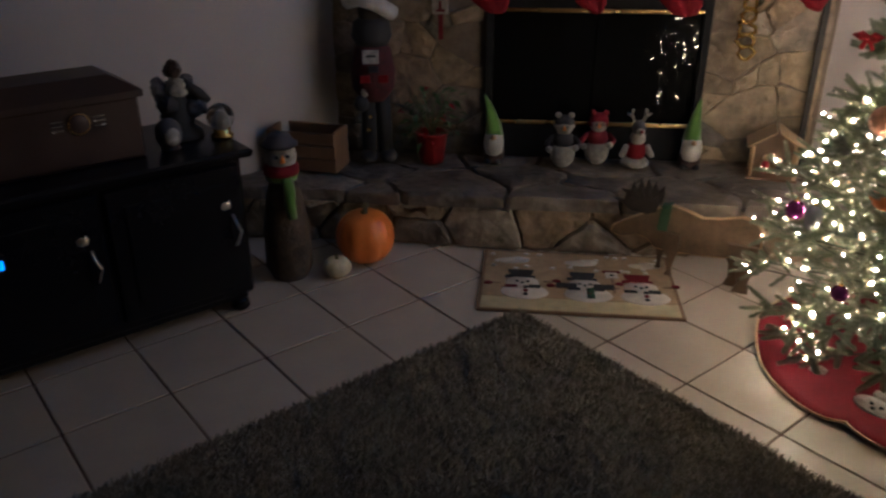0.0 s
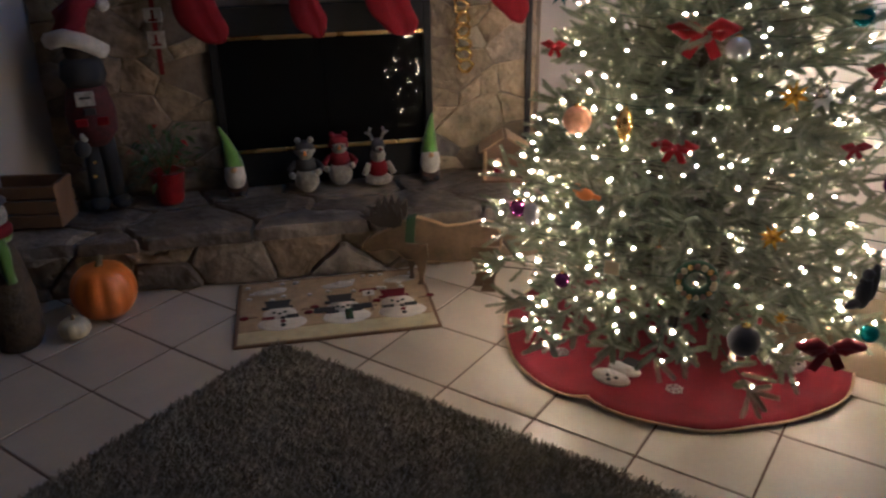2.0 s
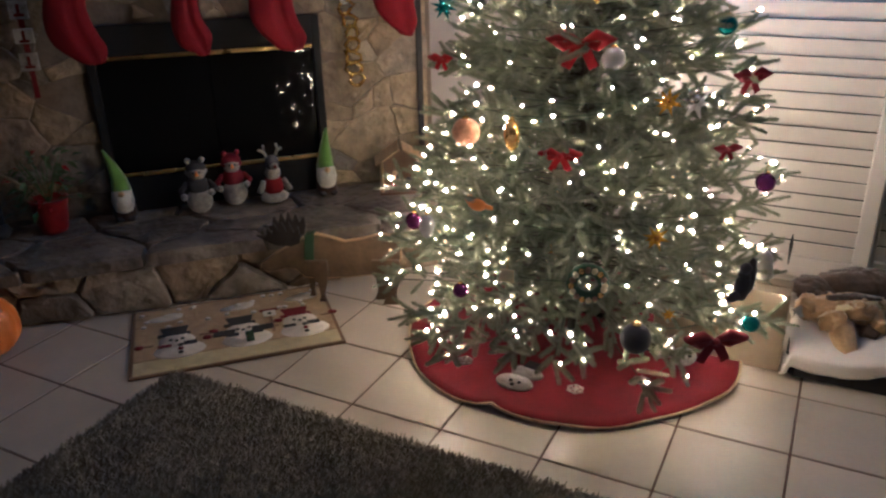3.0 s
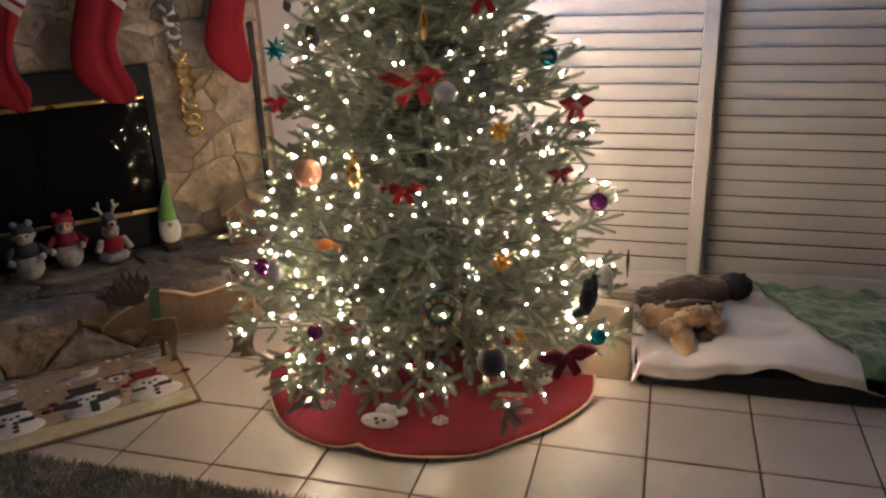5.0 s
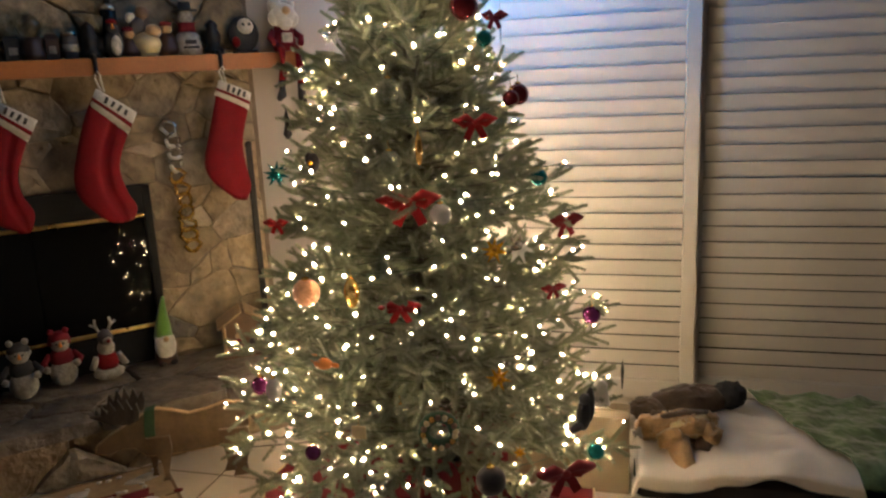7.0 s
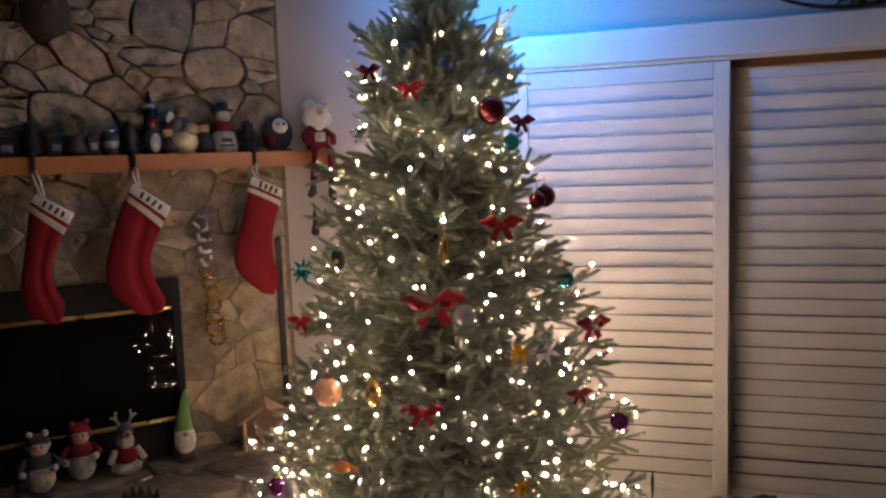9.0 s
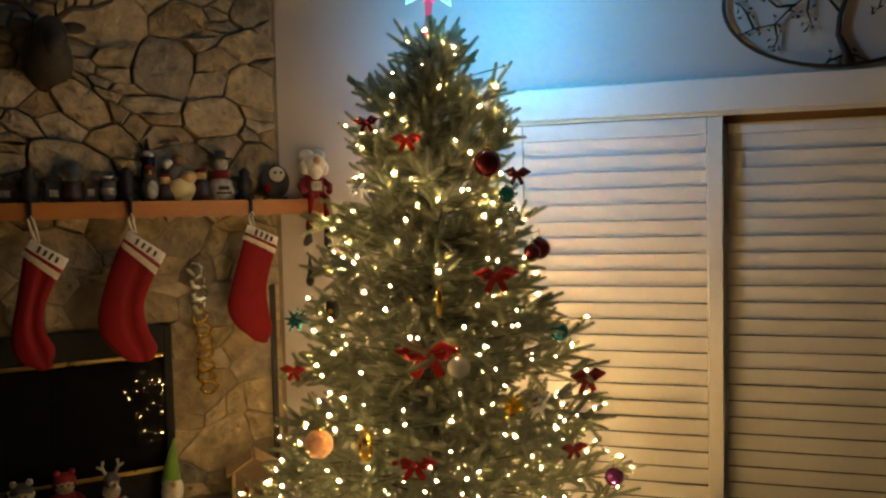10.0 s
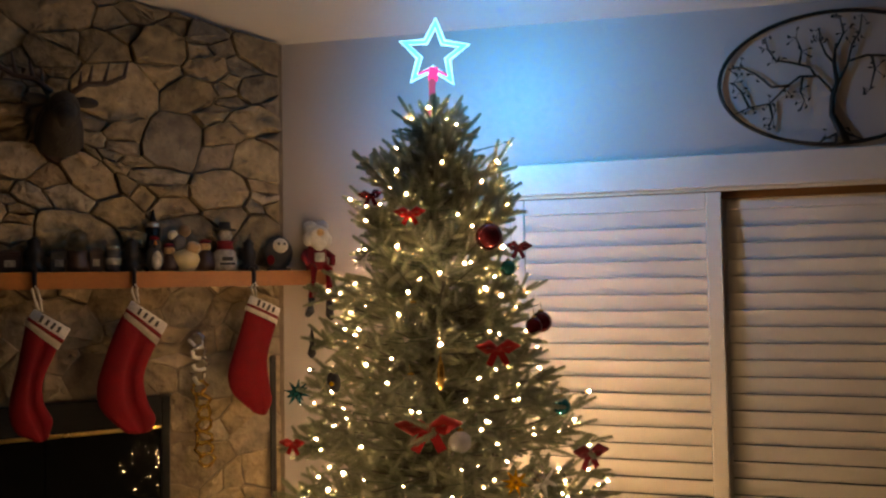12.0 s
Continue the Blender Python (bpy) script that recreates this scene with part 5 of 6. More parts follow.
figure("glass_jar", on_fire(0.235, -0.09, M0), "small patterned glass candle jar on the mantel", "candle jar", [
    ("turn", [(0.028, 0), (0.034, 0.01), (0.034, 0.085), (0.030, 0.095)], (0, 0, 0), GREYC), ("turn", [(0.0345, 0.03), (0.0355, 0.045), (0.0345, 0.06)], (0, 0, 0), CERAMIC), ("turn", [(0.033, 0.095), (0.034, 0.11), (0.026, 0.114)], (0, 0, 0), SILVER)])
for u, w, h, tint in ((0.165, 0.055, 0.105, CHESTW), (0.02, 0.07, 0.10, COAL), (-0.165, 0.085, 0.095, CHESTW), (-0.25, 0.07, 0.11, COAL), (-0.34, 0.08, 0.10, GREYC)):
    tb = thing("trinket_box", on_fire(u, -0.07, M0, u * 9), "small dark painted trinket box on the mantel", "box", group="trinket boxes")
    part("body", Shape().box((0, 0, h * 0.4), (w, 0.06, h * 0.8), tint, 0.004), tb)
    part("lid", Shape().hull([(sx * a, sy * b, z) for sx in (-1, 1) for sy in (-1, 1) for a, b, z in ((w * 0.53, 0.033, h * 0.8), (w * 0.53, 0.033, h * 0.86), (w * 0.3, 0.018, h))], tint), tb, "sloped dark lid")
    part("label_panel", Shape().box((0, -0.031, h * 0.38), (w * 0.5, 0.004, h * 0.3), DOLLW, 0.001), tb, "dull pale panel")
g2 = thing("glass_globe", on_fire(0.09, -0.09, M0), "clear glass globe on a dark stand on the mantel", "snow globe")
part("stand", Shape().lathe([(0.05, 0), (0.052, 0.03), (0.04, 0.06), (0.045, 0.09)], CHESTW, 14), g2, "dark stand")
part("globe", Shape().ball((0, 0, 0.135), 0.05, GLASS, 18), g2, "clear glass ball")
for u, h, k in ((0.635, 0.10, 0), (0.475, 0.08, 0), (-0.43, 0.09, 0), (-0.75, 0.12, 1), (-0.92, 0.10, 0)):
    figure("winter_figurine", on_fire(u, -0.09, M0), "dim dark winter figurine standing on the mantel", "figurine", [
        ("turn", [(0.045, 0), (0.05, h * 0.3), (0.035, h * 0.8), (0.015, h)], (0, 0, 0), GREYC if k else CHESTW), ("ball", (0, 0, h + 0.015), 0.026, CERAMIC if k else TANFUR), ("ball", (0, 0.0, h + 0.036), (0.028, 0.028, 0.014), DEEPRED)], "mantel figurines")

# mounted deer head above the mantel
deer = thing("deer_head", on_fire(0.02, -0.06, 2.32), "dark brown mounted deer head with antlers on the stones", "deer head")
part("plaque", Shape().ball((0, 0.01, -0.02), (0.10, 0.03, 0.14), CHESTW, 16), deer, "dark wooden plaque")
part("head", Shape().tube([(0, 0.0, -0.06), (0.0, -0.10, 0.0), (0.01, -0.17, 0.05)], [0.10, 0.08, 0.065], DARKFUR, 12).ball((0.01, -0.19, 0.05), (0.06, 0.08, 0.065), DARKFUR)
     .tube([(0.01, -0.20, 0.05), (0.015, -0.28, -0.01), (0.015, -0.32, -0.04)], [0.055, 0.038, 0.03], DARKFUR, 10), deer)
for sg in (-1, 1):
    part("ear", Shape().ball((sg * 0.095, -0.16, 0.08), (0.05, 0.015, 0.025), DARKFUR), deer)
    antler = Shape().tube([(sg * 0.035, -0.17, 0.11), (sg * 0.095, -0.16, 0.16), (sg * 0.175, -0.16, 0.17), (sg * 0.245, -0.17, 0.205), (sg * 0.26, -0.18, 0.275)], [0.014, 0.013, 0.012, 0.010, 0.005], CHESTW, 7)
    for x0, z0, x1, z1 in ((0.105, 0.16, 0.12, 0.24), (0.165, 0.17, 0.185, 0.26), (0.07, 0.14, 0.075, 0.21)):
        antler.tube([(sg * x0, -0.16, z0), (sg * x1, -0.175, z1)], [0.010, 0.004], CHESTW, 6)
    part("antler", antler, deer, "branched dark antler")

# ---- wooden moose before the hearth ----
moose = thing("wooden_moose", pose(0.70, -0.02, 0, 0, 0, 114.8), "pale wooden cut-out moose with dark antlers and green scarf", "moose figure")
MB = [(-0.115, 0.20), (-0.118, 0.26), (-0.09, 0.305), (-0.03, 0.318), (0.05, 0.295), (0.12, 0.285), (0.18, 0.305), (0.24, 0.32), (0.30, 0.30), (0.36, 0.265), (0.43, 0.225), (0.485, 0.185), (0.49, 0.155),
      (0.45, 0.145), (0.39, 0.165), (0.34, 0.16), (0.30, 0.12), (0.24, 0.115), (0.12, 0.12), (0.02, 0.13), (-0.05, 0.15), (-0.09, 0.17)]
# Pale edge paints the light along the moose's outline; the face is brown.
part("body", Shape().prism(MB, -0.011, 0.011, PINEW), moose, "edge made pale to stand for its lit rim")
mx, mz = sum(p[0] for p in MB) / len(MB), sum(p[1] for p in MB) / len(MB)
for sy in (-1, 1):
    part("stained_face", Shape().prism([(mx + (x - mx) * 0.975, mz + (z - mz) * 0.95) for x, z in MB], -0.0015, 0.0015, MOOSEW), moose, "brown stained face", pose(0, sy * 0.0122, 0))
for x0, x1, dy in ((-0.105, -0.035, 0.014), (-0.055, 0.005, -0.014), (0.20, 0.245, 0.014), (0.255, 0.295, -0.014)):
    part("leg", Shape().prism([(x0, 0.205), (x1 + 0.045, 0.205), (x1 + 0.03, 0.15), (x1 - 0.004, 0.10), (x1 - 0.010, 0.04), (x1 + 0.006, 0.0), (x0 + 0.012, 0.0), (x0 + 0.018, 0.05), (x0 + 0.006, 0.10), (x0 - 0.004, 0.15)], dy - 0.0095, dy + 0.0095, MOOSEW), moose, "brown wooden leg", pose(0, math.copysign(0.010, dy), 0))
ANT = [(0.30, 0.30), (0.335, 0.285), (0.40, 0.29), (0.475, 0.335), (0.435, 0.333), (0.425, 0.375), (0.408, 0.34), (0.395, 0.39), (0.377, 0.348), (0.365, 0.397), (0.347, 0.35), (0.333, 0.392), (0.318, 0.347), (0.298, 0.375), (0.292, 0.33)]
for sy in (-1, 1):
    part("antler", Shape().prism(ANT, -0.006, 0.006, DARKFUR), moose, "dark spiky antler", pose(0, sy * 0.02, 0) @ pose(0, 0, 0, -sy * 6, 0, 0))
part("scarf", Shape().prism([(0.245, 0.325), (0.285, 0.315), (0.295, 0.22), (0.285, 0.16), (0.255, 0.15), (0.255, 0.22)], -0.019, 0.019, MOSS), moose, "dark green scarf")

# ---- pet bed beside the doors ----
carton = thing("cardboard_box", pose(0.875, -1.395, 0.001), "flat tan cardboard box standing upright behind the tree", "box")
for sx in (-1, 1):
    part("side", Shape().box((sx * 0.06, 0, 0.15), (0.006, 0.45, 0.30), CARD, 0.001), carton)
    part("side", Shape().box((0, sx * 0.222, 0.15), (0.113, 0.006, 0.30), CARD, 0.001), carton)
    part("flap", Shape().box((sx * 0.031, 0, 0.303), (0.06, 0.45, 0.005), CARD, 0.001, pose(0, 0, 0, 0, sx * 0.7, 0)), carton)
part("bottom", Shape().box((0, 0, 0.004), (0.112, 0.43, 0.005), CARD, 0.001), carton)


def cloth(x0, x1, y0, y1, zf, material, nx=44, ny=44, th=0.008):
    v = []
    for lay in (0, -th):
        for i in range(nx + 1):
            for j in range(ny + 1):
                x, y = x0 + (x1 - x0) * i / nx, y0 + (y1 - y0) * j / ny
                px, py, pz = zf(x, y, i / nx, j / ny)
                v.append((px, py, pz + lay))
    n1, o = ny + 1, (nx + 1) * (ny + 1)
    f = []
    for q in (0, o):
        f += [[q + i * n1 + j, q + i * n1 + j + 1, q + (i + 1) * n1 + j + 1, q + (i + 1) * n1 + j] for i in range(nx) for j in range(ny)]
    rim = [i * n1 for i in range(nx + 1)] + [nx * n1 + j for j in range(1, n1)] + [i * n1 + ny for i in range(nx - 1, -1, -1)] + [j for j in range(ny - 1, 0, -1)]
    f += [[rim[k], rim[(k + 1) % len(rim)], o + rim[(k + 1) % len(rim)], o + rim[k]] for k in range(len(rim))]
    return Shape().add(v, f, material, True)


def bed_top(x, y):
    return 0.118 + 0.012 * math.sin(y * 5) + 0.01 * max(0.0, x - 0.86)


bed = thing("pet_bed", pose(0, 0, 0), "flat black cloth pet bed on the tiles by the doors", "pet bed")
part("cushion", Shape().hull([(x, y, z) for x, y in ((0.80, -1.67), (0.83, -1.64), (1.38, -1.64), (1.41, -1.67), (1.41, -2.95), (1.38, -2.98), (0.83, -2.98), (0.80, -2.95)) for z in (0.004, 0.075)]
                             + [(x, y, 0.10) for x in (0.85, 1.36) for y in (-1.70, -2.92)], BEDBASE), bed, "black padded cushion")
part("piping", Shape().tube([(0.80, -1.67, 0.075), (0.83, -1.64, 0.076), (1.38, -1.64, 0.076), (1.41, -1.67, 0.075), (1.41, -2.95, 0.075), (1.38, -2.98, 0.076), (0.83, -2.98, 0.076), (0.80, -2.95, 0.075)], 0.005, BEDBASE, 6, closed=True), bed, "stitched edge piping")


def crumple(x, y, k):
    return noise.noise((x * 5, y * 5, k)) + 0.55 * noise.noise((x * 12, y * 9, k + 3)) + 0.3 * abs(noise.noise((x * 22, y * 17, k + 7)))


def sheet_at(x, y, s, t):
    z = bed_top(x, y) + 0.022 + 0.021 * crumple(x, y, 1.3) + 0.03 * max(0, 1 - abs(x - 1.22) / 0.16) * max(0, 1 - abs(y + 1.98) / 0.14)
    fx, fy = x, y
    if s < 0.16:
        hang = 0.075 - 0.055 * math.exp(-((y + 2.12) / 0.09) ** 2) + 0.012 * math.sin(y * 17)
        k = 1 - s / 0.16
        z -= hang * k ** 1.3
        fx = 0.855 - 0.068 * min(1.0, 1.9 * k) - 0.006 * math.sin(y * 23) * k
    if t > 0.95:
        k = (t - 0.95) / 0.05
        z -= 0.10 * k
        fy = y - 0.02 * k + 0.01 * math.sin(x * 20) * k
    return fx, fy, max(z, 0.02)


thing("white_sheet", pose(0, 0, 0), "rumpled white cotton sheet spread over the pet bed", "sheet", cloth(0.80, 1.40, -2.72, -1.600, sheet_at, SHEET, 60, 60))


def blanket_at(x, y, s, t):
    yy = y - 0.32 * (1 - s) ** 1.3 * t + 0.012 * math.sin(x * 19) * t
    z = bed_top(x, yy) + 0.050 + 0.022 * crumple(x * 1.3, yy * 1.3, 9.0) + 0.006 * crumple(x * 3.3, yy * 3.9, 4.0)
    fx = x
    if s < 0.14:
        k = 1 - s / 0.14
        z -= 0.125 * k ** 1.2 * (0.85 + 0.15 * math.sin(yy * 14))
        fx = 0.86 - 0.078 * min(1.0, 1.8 * k)
    return fx, yy, max(z, 0.025)


thing("green_blanket", pose(0, 0, 0), "crumpled green fleece blanket on the pet bed", "blanket", cloth(0.80, 1.42, -2.97, -2.10, blanket_at, GREEN, 100, 130))
figure("plush_dog", pose(1.20, -1.80, 0.165, 0, 0, -72), "dark brown plush dog lying on the white sheet", "plush toy", [
    ("ball", (0.05, 0, 0.05), (0.17, 0.075, 0.062), FUR), ("ball", (0.21, 0.0, 0.06), (0.07, 0.06, 0.055), COAL), ("ball", (-0.13, -0.02, 0.025), (0.085, 0.07, 0.055), FUR), ("ball", (-0.20, -0.05, 0.0), (0.04, 0.03, 0.03), PLUSHW), ("ball", (-0.10, -0.085, 0.02), (0.05, 0.02, 0.04), FUR), ("ball", (-0.16, -0.07, 0.04), (0.012, 0.012, 0.012), COAL)], "plush toys", 0.011)
figure("plush_tiger", pose(1.0, -1.80, 0.15, 0, 0, -65), "tan plush animal lying over the bed's edge", "plush toy", [
    ("ball", (0.0, 0.03, 0.035), (0.13, 0.065, 0.058), TANFUR), ("ball", (-0.10, 0.05, 0.035), (0.055, 0.05, 0.045), TANFUR), ("tube", [(-0.02, 0.0, 0.01), (-0.035, -0.09, -0.01), (-0.04, -0.15, -0.055), (-0.045, -0.17, -0.085)], [0.05, 0.043, 0.036, 0.028], TANFUR),
    ("tube", [(0.07, 0.0, 0.02), (0.075, -0.06, 0.0), (0.05, -0.10, -0.01)], [0.045, 0.038, 0.03], FUR), ("ball", (0.12, 0.02, 0.05), (0.05, 0.045, 0.03), TANFUR), ("tube", [(-0.05, -0.03, 0.065), (0.02, -0.04, 0.088), (0.10, -0.02, 0.082)], 0.012, CREAM), ("tube", [(-0.06, 0.02, 0.085), (0.03, 0.01, 0.10), (0.12, 0.02, 0.085)], 0.010, FUR), ("ball", (-0.145, 0.03, 0.03), (0.02, 0.022, 0.018), PLUSHW), ("ball", (0.03, -0.03, 0.06), (0.06, 0.05, 0.04), TANFUR), ("ball", (-0.06, -0.05, 0.03), (0.05, 0.04, 0.04), TANFUR), ("ball", (0.10, -0.05, 0.03), (0.045, 0.05, 0.04), TANFUR)], "plush toys", 0.014)

# ---- wall art: tree in an oval ring ----
art = thing("wall_art", pose(XE - 0.022, -2.335, 2.43, 0, 0, -90), "oval black metal wall art of a spreading tree", "wall art")
AW, AH = 0.447, 0.274
part("ring", Shape().tube([(AW * math.cos(a), 0, AH * math.sin(a)) for a in [2 * math.pi * i / 56 for i in range(56)]], 0.0085, IRON, 8, closed=True), art, "black oval ring")
part("trunk", Shape().tube([(0.02, 0, -0.27), (0.015, 0, -0.22), (-0.015, 0, -0.15), (-0.01, 0, -0.08), (0.01, 0, -0.02), (0.0, 0, 0.06), (0.01, 0, 0.14)], [0.030, 0.017, 0.012, 0.011, 0.010, 0.008, 0.005], IRON, 8), art, "curving iron trunk")
limbs = [[(-0.01, -0.06), (-0.06, 0.01), (-0.13, 0.015), (-0.19, -0.03), (-0.25, -0.09), (-0.33, -0.10), (-0.40, -0.13)], [(-0.17, -0.02), (-0.24, -0.02), (-0.30, 0.04), (-0.36, 0.075), (-0.41, 0.07)],
         [(-0.07, 0.01), (-0.09, 0.05), (-0.16, 0.075), (-0.22, 0.09), (-0.25, 0.14), (-0.26, 0.19)], [(-0.13, 0.07), (-0.12, 0.12), (-0.14, 0.18)], [(0.0, 0.06), (-0.03, 0.10), (-0.05, 0.16), (-0.05, 0.20)], [(0.01, 0.12), (0.04, 0.18), (0.03, 0.24)],
         [(0.01, -0.03), (0.05, 0.05), (0.07, 0.13), (0.10, 0.18), (0.11, 0.25)], [(0.05, 0.06), (0.12, 0.08), (0.20, 0.07), (0.27, 0.02), (0.33, 0.0), (0.40, 0.05)], [(0.14, 0.08), (0.15, 0.02), (0.13, -0.06)], [(0.20, 0.07), (0.25, 0.13), (0.31, 0.17)],
         [(0.27, 0.02), (0.30, -0.06), (0.36, -0.12)], [(-0.25, -0.09), (-0.24, -0.15), (-0.26, -0.20)], [(-0.33, -0.10), (-0.36, -0.03), (-0.39, 0.01)], [(-0.12, 0.01), (-0.13, -0.05), (-0.115, -0.09)],
         [(0.01, -0.23), (-0.04, -0.25), (-0.07, -0.268)], [(0.03, -0.23), (0.07, -0.25), (0.10, -0.265)]]
rt = random.Random(9)
leaves = Shape()
for line in limbs:
    n = len(line)
    part("limb", Shape().tube([(x, 0, z) for x, z in line], [0.0062 - 0.0036 * i / (n - 1) for i in range(n)], IRON, 6), art)
    for x, z in line[n // 2:]:
        for k in range(4):
            lx, lz = x + rt.uniform(-0.035, 0.035), z + rt.uniform(-0.04, 0.04)
            if (lx / AW) ** 2 + (lz / AH) ** 2 < 0.93:
                leaves.add([(-0.011, 0, 0), (0, 0.002, 0.005), (0.011, 0, 0), (0, -0.002, -0.005)], [[0, 1, 2, 3]], IRON, False, pose(lx, 0.0, lz, 0, rt.uniform(0, 360), 0))
                leaves.tube([(lx, 0, lz), (x, 0, z)], 0.0013, IRON, 3)
part("leaves", leaves, art, "small iron leaves on thin stalks", kind="stuff", fix=False)

# ---- ornaments on the tree ----
PEACH = mat("peach_glitter", (0.62, 0.30, 0.16), 0.45, metal=0.4, var=0.35, scale=60, bump=0.8, bscale=220)
PURPLE = mat("purple_glass", (0.16, 0.03, 0.14), 0.15, metal=0.7, var=0.3, scale=30, bump=0.1)
TEAL = mat("teal_foil", (0.02, 0.22, 0.24), 0.25, metal=0.7, var=0.3, scale=30)
BURG = mat("burgundy_glass", (0.10, 0.012, 0.02), 0.18, metal=0.6, var=0.3, scale=30)
PEARL = mat("pearl_glass", (0.55, 0.55, 0.56), 0.12, metal=0.6, var=0.15, scale=40)
YELLOW = mat("amber_foil", (0.75, 0.42, 0.03), 0.25, metal=0.6, var=0.3, scale=40)


def outward(x, y, z, push):
    a = math.atan2(y - TY, x - TX)
    return Vector((x + push * math.cos(a), y + push * math.sin(a), z)), math.degrees(a)


def bauble(x, y, z, r, material, label, sy=1.0):
    p, a = outward(x, y, z, r * 0.6)
    ob = thing("bauble", pose(*p), label, "ornament", group="tree ornaments")
    part("ball", Shape().ball((0, 0, 0), (r, r, r * sy), material, 18), ob)
    part("cap", Shape().lathe([(r * 0.28, r * sy * 0.93), (r * 0.28, r * sy * 1.12), (r * 0.1, r * sy * 1.15)], GOLD, 10), ob, "gold cap")
    part("hanger", Shape().tube([(0, 0, r * sy * 1.1), (0.002, 0, r * sy * 1.3), (-0.01, 0, r * sy + 0.03)], 0.0012, GOLD, 4), ob)


for row in ((0.28, -0.67, 0.92, 0.043, PEACH, "peach glitter ball on the tree"), (0.36, -1.07, 1.15, 0.034, PEARL, "silver glass ball on the tree"), (0.35, -0.93, 1.31, 0.036, GLASS, "clear glass ball on the tree"),
            (0.41, -0.92, 1.52, 0.036, GLASS, "clear glass ball on the tree"), (0.77, -1.47, 0.71, 0.033, PURPLE, "purple glass ball on the tree"), (0.335, -0.445, 0.57, 0.032, PURPLE, "purple glitter ball on the tree"),
            (0.12, -0.71, 0.46, 0.025, PURPLE, "purple glass ball on the tree"), (0.71, -1.24, 1.48, 0.036, BURG, "burgundy glass ball on the tree"), (0.59, -1.10, 1.76, 0.045, BURG, "large burgundy ball on the tree"),
            (0.66, -1.23, 1.47, 0.028, BURG, "burgundy glass ball on the tree"), (0.18, -1.23, 0.39, 0.045, GREYC, "dull dark ball on the tree"), (0.16, -0.98, 0.60, 0.020, GLASS, "clear glass ball on the tree"),
            (0.49, -1.51, 0.34, 0.028, TEAL, "teal glass ball on the tree"), (0.62, -1.16, 1.66, 0.026, TEAL, "teal glass ball on the tree"), (0.68, -1.31, 1.21, 0.03, TEAL, "teal glass ball on the tree")):
    bauble(*row)
for row in ((0.22, -0.55, 0.61, 0.026, PEARL, "pale oval glass drop on the tree", 1.6), (0.25, -0.82, 0.93, 0.024, GOLD, "gold drop ornament on the tree", 2.0), (0.38, -1.01, 1.34, 0.012, GOLD, "slim gold icicle ornament on the tree", 4.0)):
    bauble(*row)


def bow(x, y, z, s, material, label):
    p, a = outward(x, y, z, 0.015)
    a = math.degrees(math.atan2(math.sin(radians(a)) - 0.45, math.cos(radians(a)) - 1.3))
    ob = thing("ribbon_bow", pose(*p, 0, 0, a + 90), label, "bow", group="tree bows")
    for sg in (-1, 1):
        part("loop", Shape().tube([(0, 0, 0), (sg * s * 0.5, -0.012, s * 0.28), (sg * s * 0.95, -0.008, s * 0.12), (sg * s * 0.55, -0.004, -s * 0.12), (0, 0, 0)], [0.006, s * 0.20, s * 0.24, s * 0.17, 0.006], material, 10), ob)
        part("tail", Shape().box((0, 0, 0), (s * 0.36, 0.004, s * 0.85), material, 0.001, pose(sg * s * 0.28, -0.004, -s * 0.45, 0, -sg * 28, 0)), ob)
    part("knot", Shape().ball((0, -0.012, 0), (s * 0.16, 0.014, s * 0.15), material, 10), ob)


for row in ((0.50, -1.15, 1.41, 0.062, RIBBON, "bright red ribbon bow on the tree"), (0.35, -0.98, 1.19, 0.085, RIBBON, "wide red ribbon bow on the tree"), (0.745, -1.39, 1.05, 0.062, DEEPRED, "dark red ribbon bow on the tree"),
            (0.45, -0.50, 1.10, 0.042, RIBBON, "small red ribbon bow on the tree"), (0.34, -1.43, 0.34, 0.085, DEEPRED, "large red ribbon bow low on the tree"), (0.51, -0.88, 1.84, 0.045, RIBBON, "small red ribbon bow on the tree"),
            (0.24, -0.97, 0.89, 0.055, RIBBON, "red ribbon bow on the tree"), (0.55, -1.37, 0.87, 0.04, DEEPRED, "dark red ribbon bow on the tree"), (0.57, -0.73, 1.91, 0.04, BURG, "burgundy ribbon bow on the tree"), (0.72, -1.17, 1.73, 0.045, DEEPRED, "dark red ribbon bow on the tree")):
    bow(*row)


def spiky(x, y, z, r, material, label):
    p, a = outward(x, y, z, 0.03)
    ob = thing("star_ornament", pose(*p), label, "ornament", group="tree ornaments")
    part("core", Shape().ball((0, 0, 0), r * 0.45, material, 10), ob)
    for k in range(16):
        th, ph = math.acos(1 - 2 * (k + 0.5) / 16), k * 2.4
        d = Vector((math.sin(th) * math.cos(ph), math.sin(th) * math.sin(ph), math.cos(th)))
        part("spike", Shape().tube([d * r * 0.35, d * r], [r * 0.18, r * 0.02], material, 5), ob)


spiky(0.49, -0.51, 1.26, 0.045, TEAL, "spiky teal star ornament on the tree")
spiky(0.41, -1.21, 1.03, 0.042, YELLOW, "amber flower ornament on the tree")
spiky(0.48, -1.27, 1.02, 0.05, SILVER, "silver starburst ornament on the tree")
spiky(0.48, -0.74, 1.69, 0.036, SILVER, "silver starburst ornament on the tree")
spiky(0.25, -1.30, 0.45, 0.022, YELLOW, "small yellow star ornament on the tree")
spiky(0.28, -1.24, 0.67, 0.04, YELLOW, "gold tinsel ornament on the tree")


def hung(name, x, y, z, label, pieces):
    p, a = outward(x, y, z, 0.035)
    figure(name, pose(*p, 0, 0, a + 90), label, "ornament", pieces, "tree ornaments")


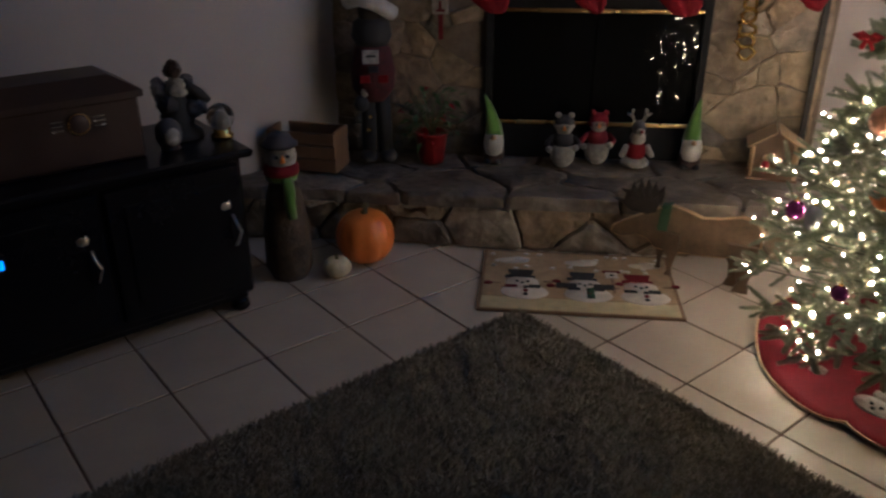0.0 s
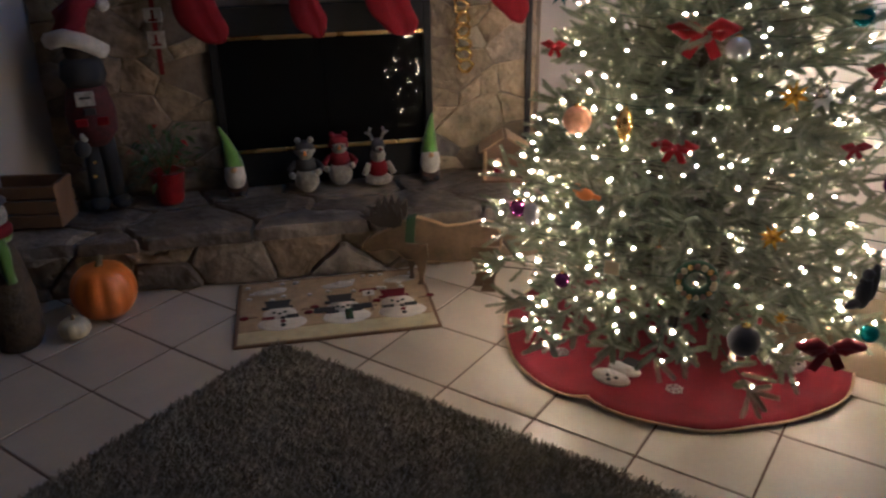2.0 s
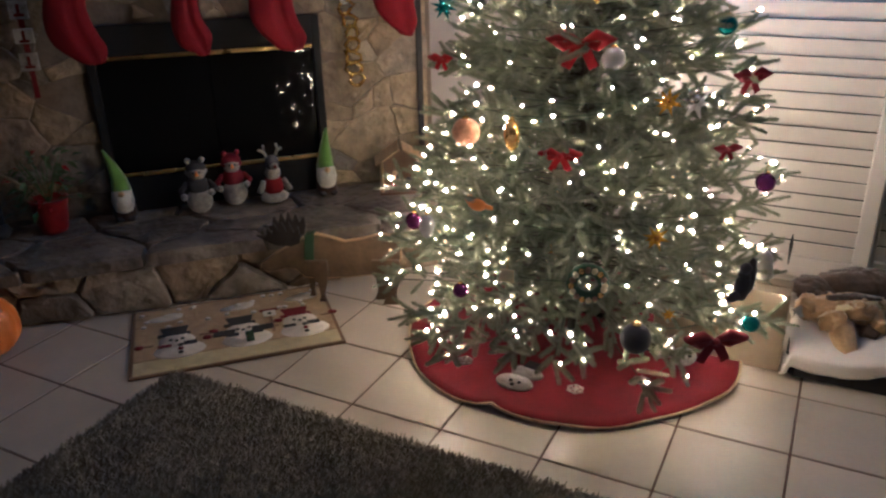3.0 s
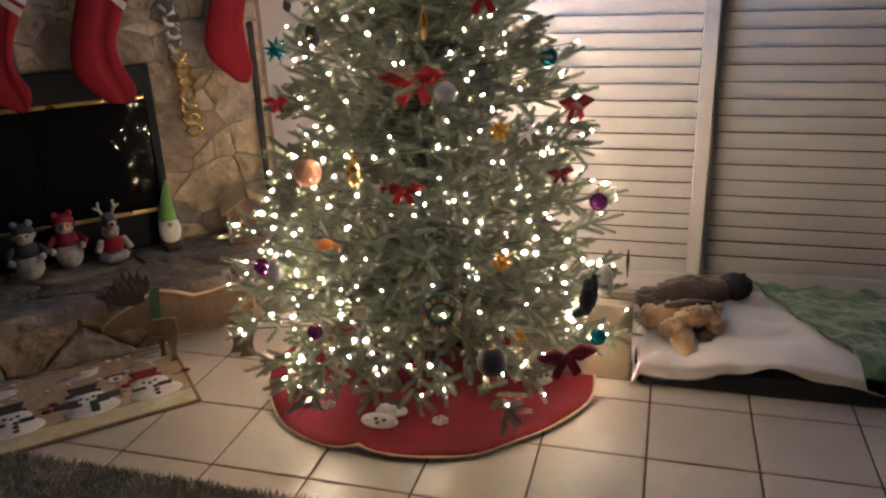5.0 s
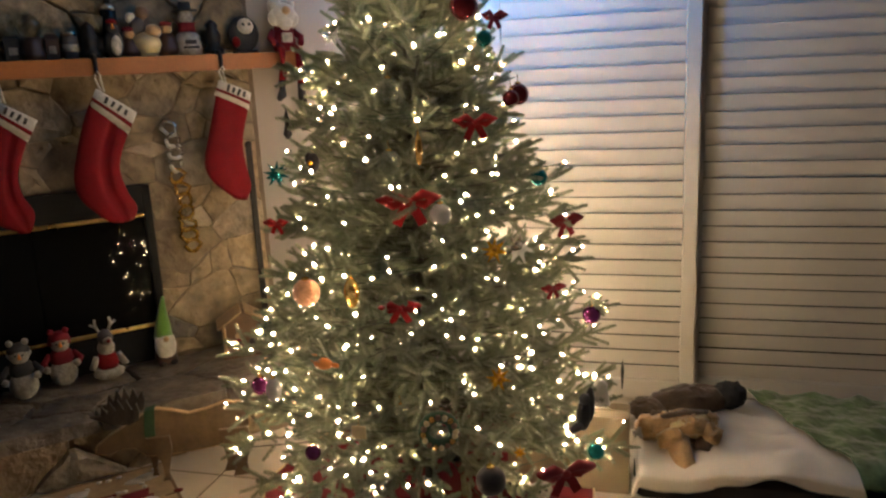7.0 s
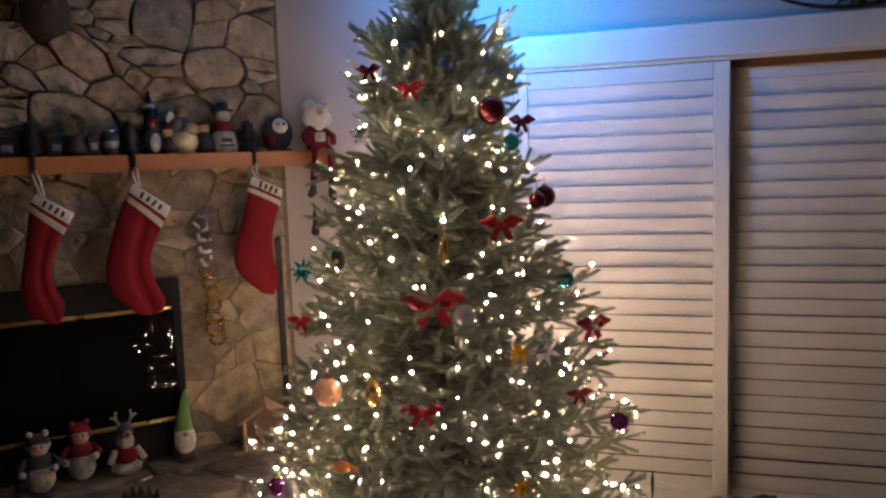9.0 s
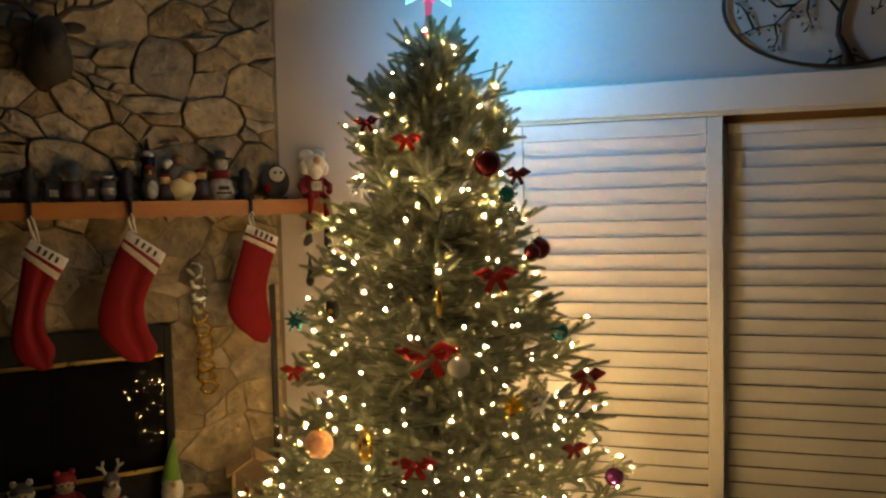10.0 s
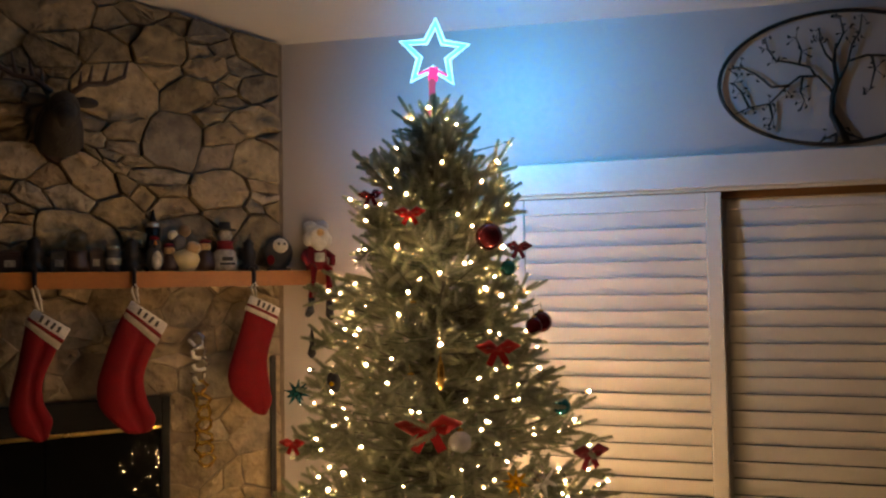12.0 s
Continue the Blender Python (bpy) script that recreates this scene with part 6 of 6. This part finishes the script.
hung("bird_ornament", 0.19, -0.75, 0.73, "small orange bird ornament on the tree", [("ball", (0, 0, 0), (0.032, 0.018, 0.018), NOSE), ("ball", (-0.03, 0, 0.012), 0.013, NOSE), ("box", (0.04, 0, 0), (0.03, 0.008, 0.014), NOSE)])
hung("bird_ornament", 0.45, -1.46, 0.49, "black bird ornament with spread wings on the tree", [("ball", (0, 0, 0), (0.03, 0.02, 0.055), COAL), ("ball", (0.035, 0, 0.02), (0.022, 0.012, 0.06), COAL), ("ball", (-0.03, 0, -0.03), (0.045, 0.012, 0.016), COAL), ("ball", (-0.01, -0.01, 0.06), 0.018, COAL)])
hung("figure_ornament", 0.39, -0.69, 1.31, "dark figure ornament with a yellow dot on the tree", [("ball", (0, 0, 0), (0.02, 0.018, 0.03), COAL), ("ball", (0.005, -0.018, 0.0), 0.008, YELLOW), ("ball", (-0.02, 0, 0.01), (0.016, 0.01, 0.022), COAL)])
hung("spire_ornament", 0.49, -0.57, 1.42, "dark spire ornament on the tree", [("turn", [(0.006, -0.045), (0.015, -0.03), (0.007, 0.0), (0.009, 0.02), (0.001, 0.055)], (0, 0, 0), COAL)])
hung("bell_ornament", 0.56, -1.50, 0.52, "white felt bell ornament on the tree", [("turn", [(0.034, -0.04), (0.03, -0.02), (0.022, 0.03), (0.008, 0.045)], (0, 0, 0), PLUSHW)])
hung("feather_ornament", 0.83, -1.56, 0.46, "long dark feather ornament on the tree", [("tube", [(0, 0, 0.06), (0.006, 0, 0.02), (0.014, 0, -0.055)], [0.002, 0.007, 0.002], COAL)])
hung("tag_ornament", 0.12, -0.87, 0.55, "pale wooden tag ornament on the tree", [("box", (0, 0, 0), (0.045, 0.006, 0.04), CREAM), ("tube", [(0, 0, 0.02), (0, 0.005, 0.06)], 0.0015, GOLD)])
p, a = outward(0.16, -1.09, 0.55, 0.03)
wreath = thing("wreath_ornament", pose(*p, 0, 0, a + 90), "small pine cone wreath ornament on the tree", "ornament", group="tree ornaments")
part("ring", Shape().tube([(0.045 * math.cos(a), 0, 0.045 * math.sin(a)) for a in [2 * math.pi * i / 14 for i in range(14)]], 0.018, MOSS, 8, closed=True), wreath, "dark green ring")
for k in range(16):
    a = k * 0.4
    part("cone", Shape().ball((0.047 * math.cos(a), -0.014, 0.047 * math.sin(a)), (0.010, 0.008, 0.010), (CREAM, BROWN, GOLD)[k % 3], 7), wreath)


# ---- floor tiles, one by one ----
tile_mesh = Shape().hull([(sx * (0.166 - c), sy * (0.166 - d), z) for sx in (-1, 1) for sy in (-1, 1) for c, d, z in ((0, 0.004, -0.012), (0.004, 0, -0.012), (0, 0.004, -0.0015), (0.004, 0, -0.0015), (0.0025, 0.0025, 0.0))], TILE).mesh("tile")
far_tiles = Shape()
for i in range(-20, 5):
    for j in range(-20, 6):
        cx, cy = (i + 0.5) * P, (j + 0.5) * P
        if -4.5 < cx and cx < XE + 0.1 and -4.5 < cy and cy < YN + 0.1 and cx + cy < 1.9 and not (cx < -0.6 and cy < -0.9):
            part("tile", tile_mesh, floor, m=pose(cx, cy, random.uniform(-0.0004, 0.0004), random.uniform(-0.1, 0.1), random.uniform(-0.1, 0.1), 0))
        elif cx < XE + 0.1 and cy < YN + 0.1 and not (cx > 0.3 and cy > 0.3 and cx + cy > 1.9):
            far_tiles.add([(cx + sx * (0.166 - c), cy + sy * (0.166 - c), z) for c, z in ((0, -0.012), (0, -0.0015), (0.0025, 0.0)) for sx, sy in ((-1, -1), (1, -1), (1, 1), (-1, 1))],
                          [[8, 9, 10, 11]] + [[a + k, a + (k + 1) % 4, a + 4 + (k + 1) % 4, a + 4 + k] for a in (0, 4) for k in range(4)], TILE)
part("tile_field", far_tiles, floor, kind="stuff")
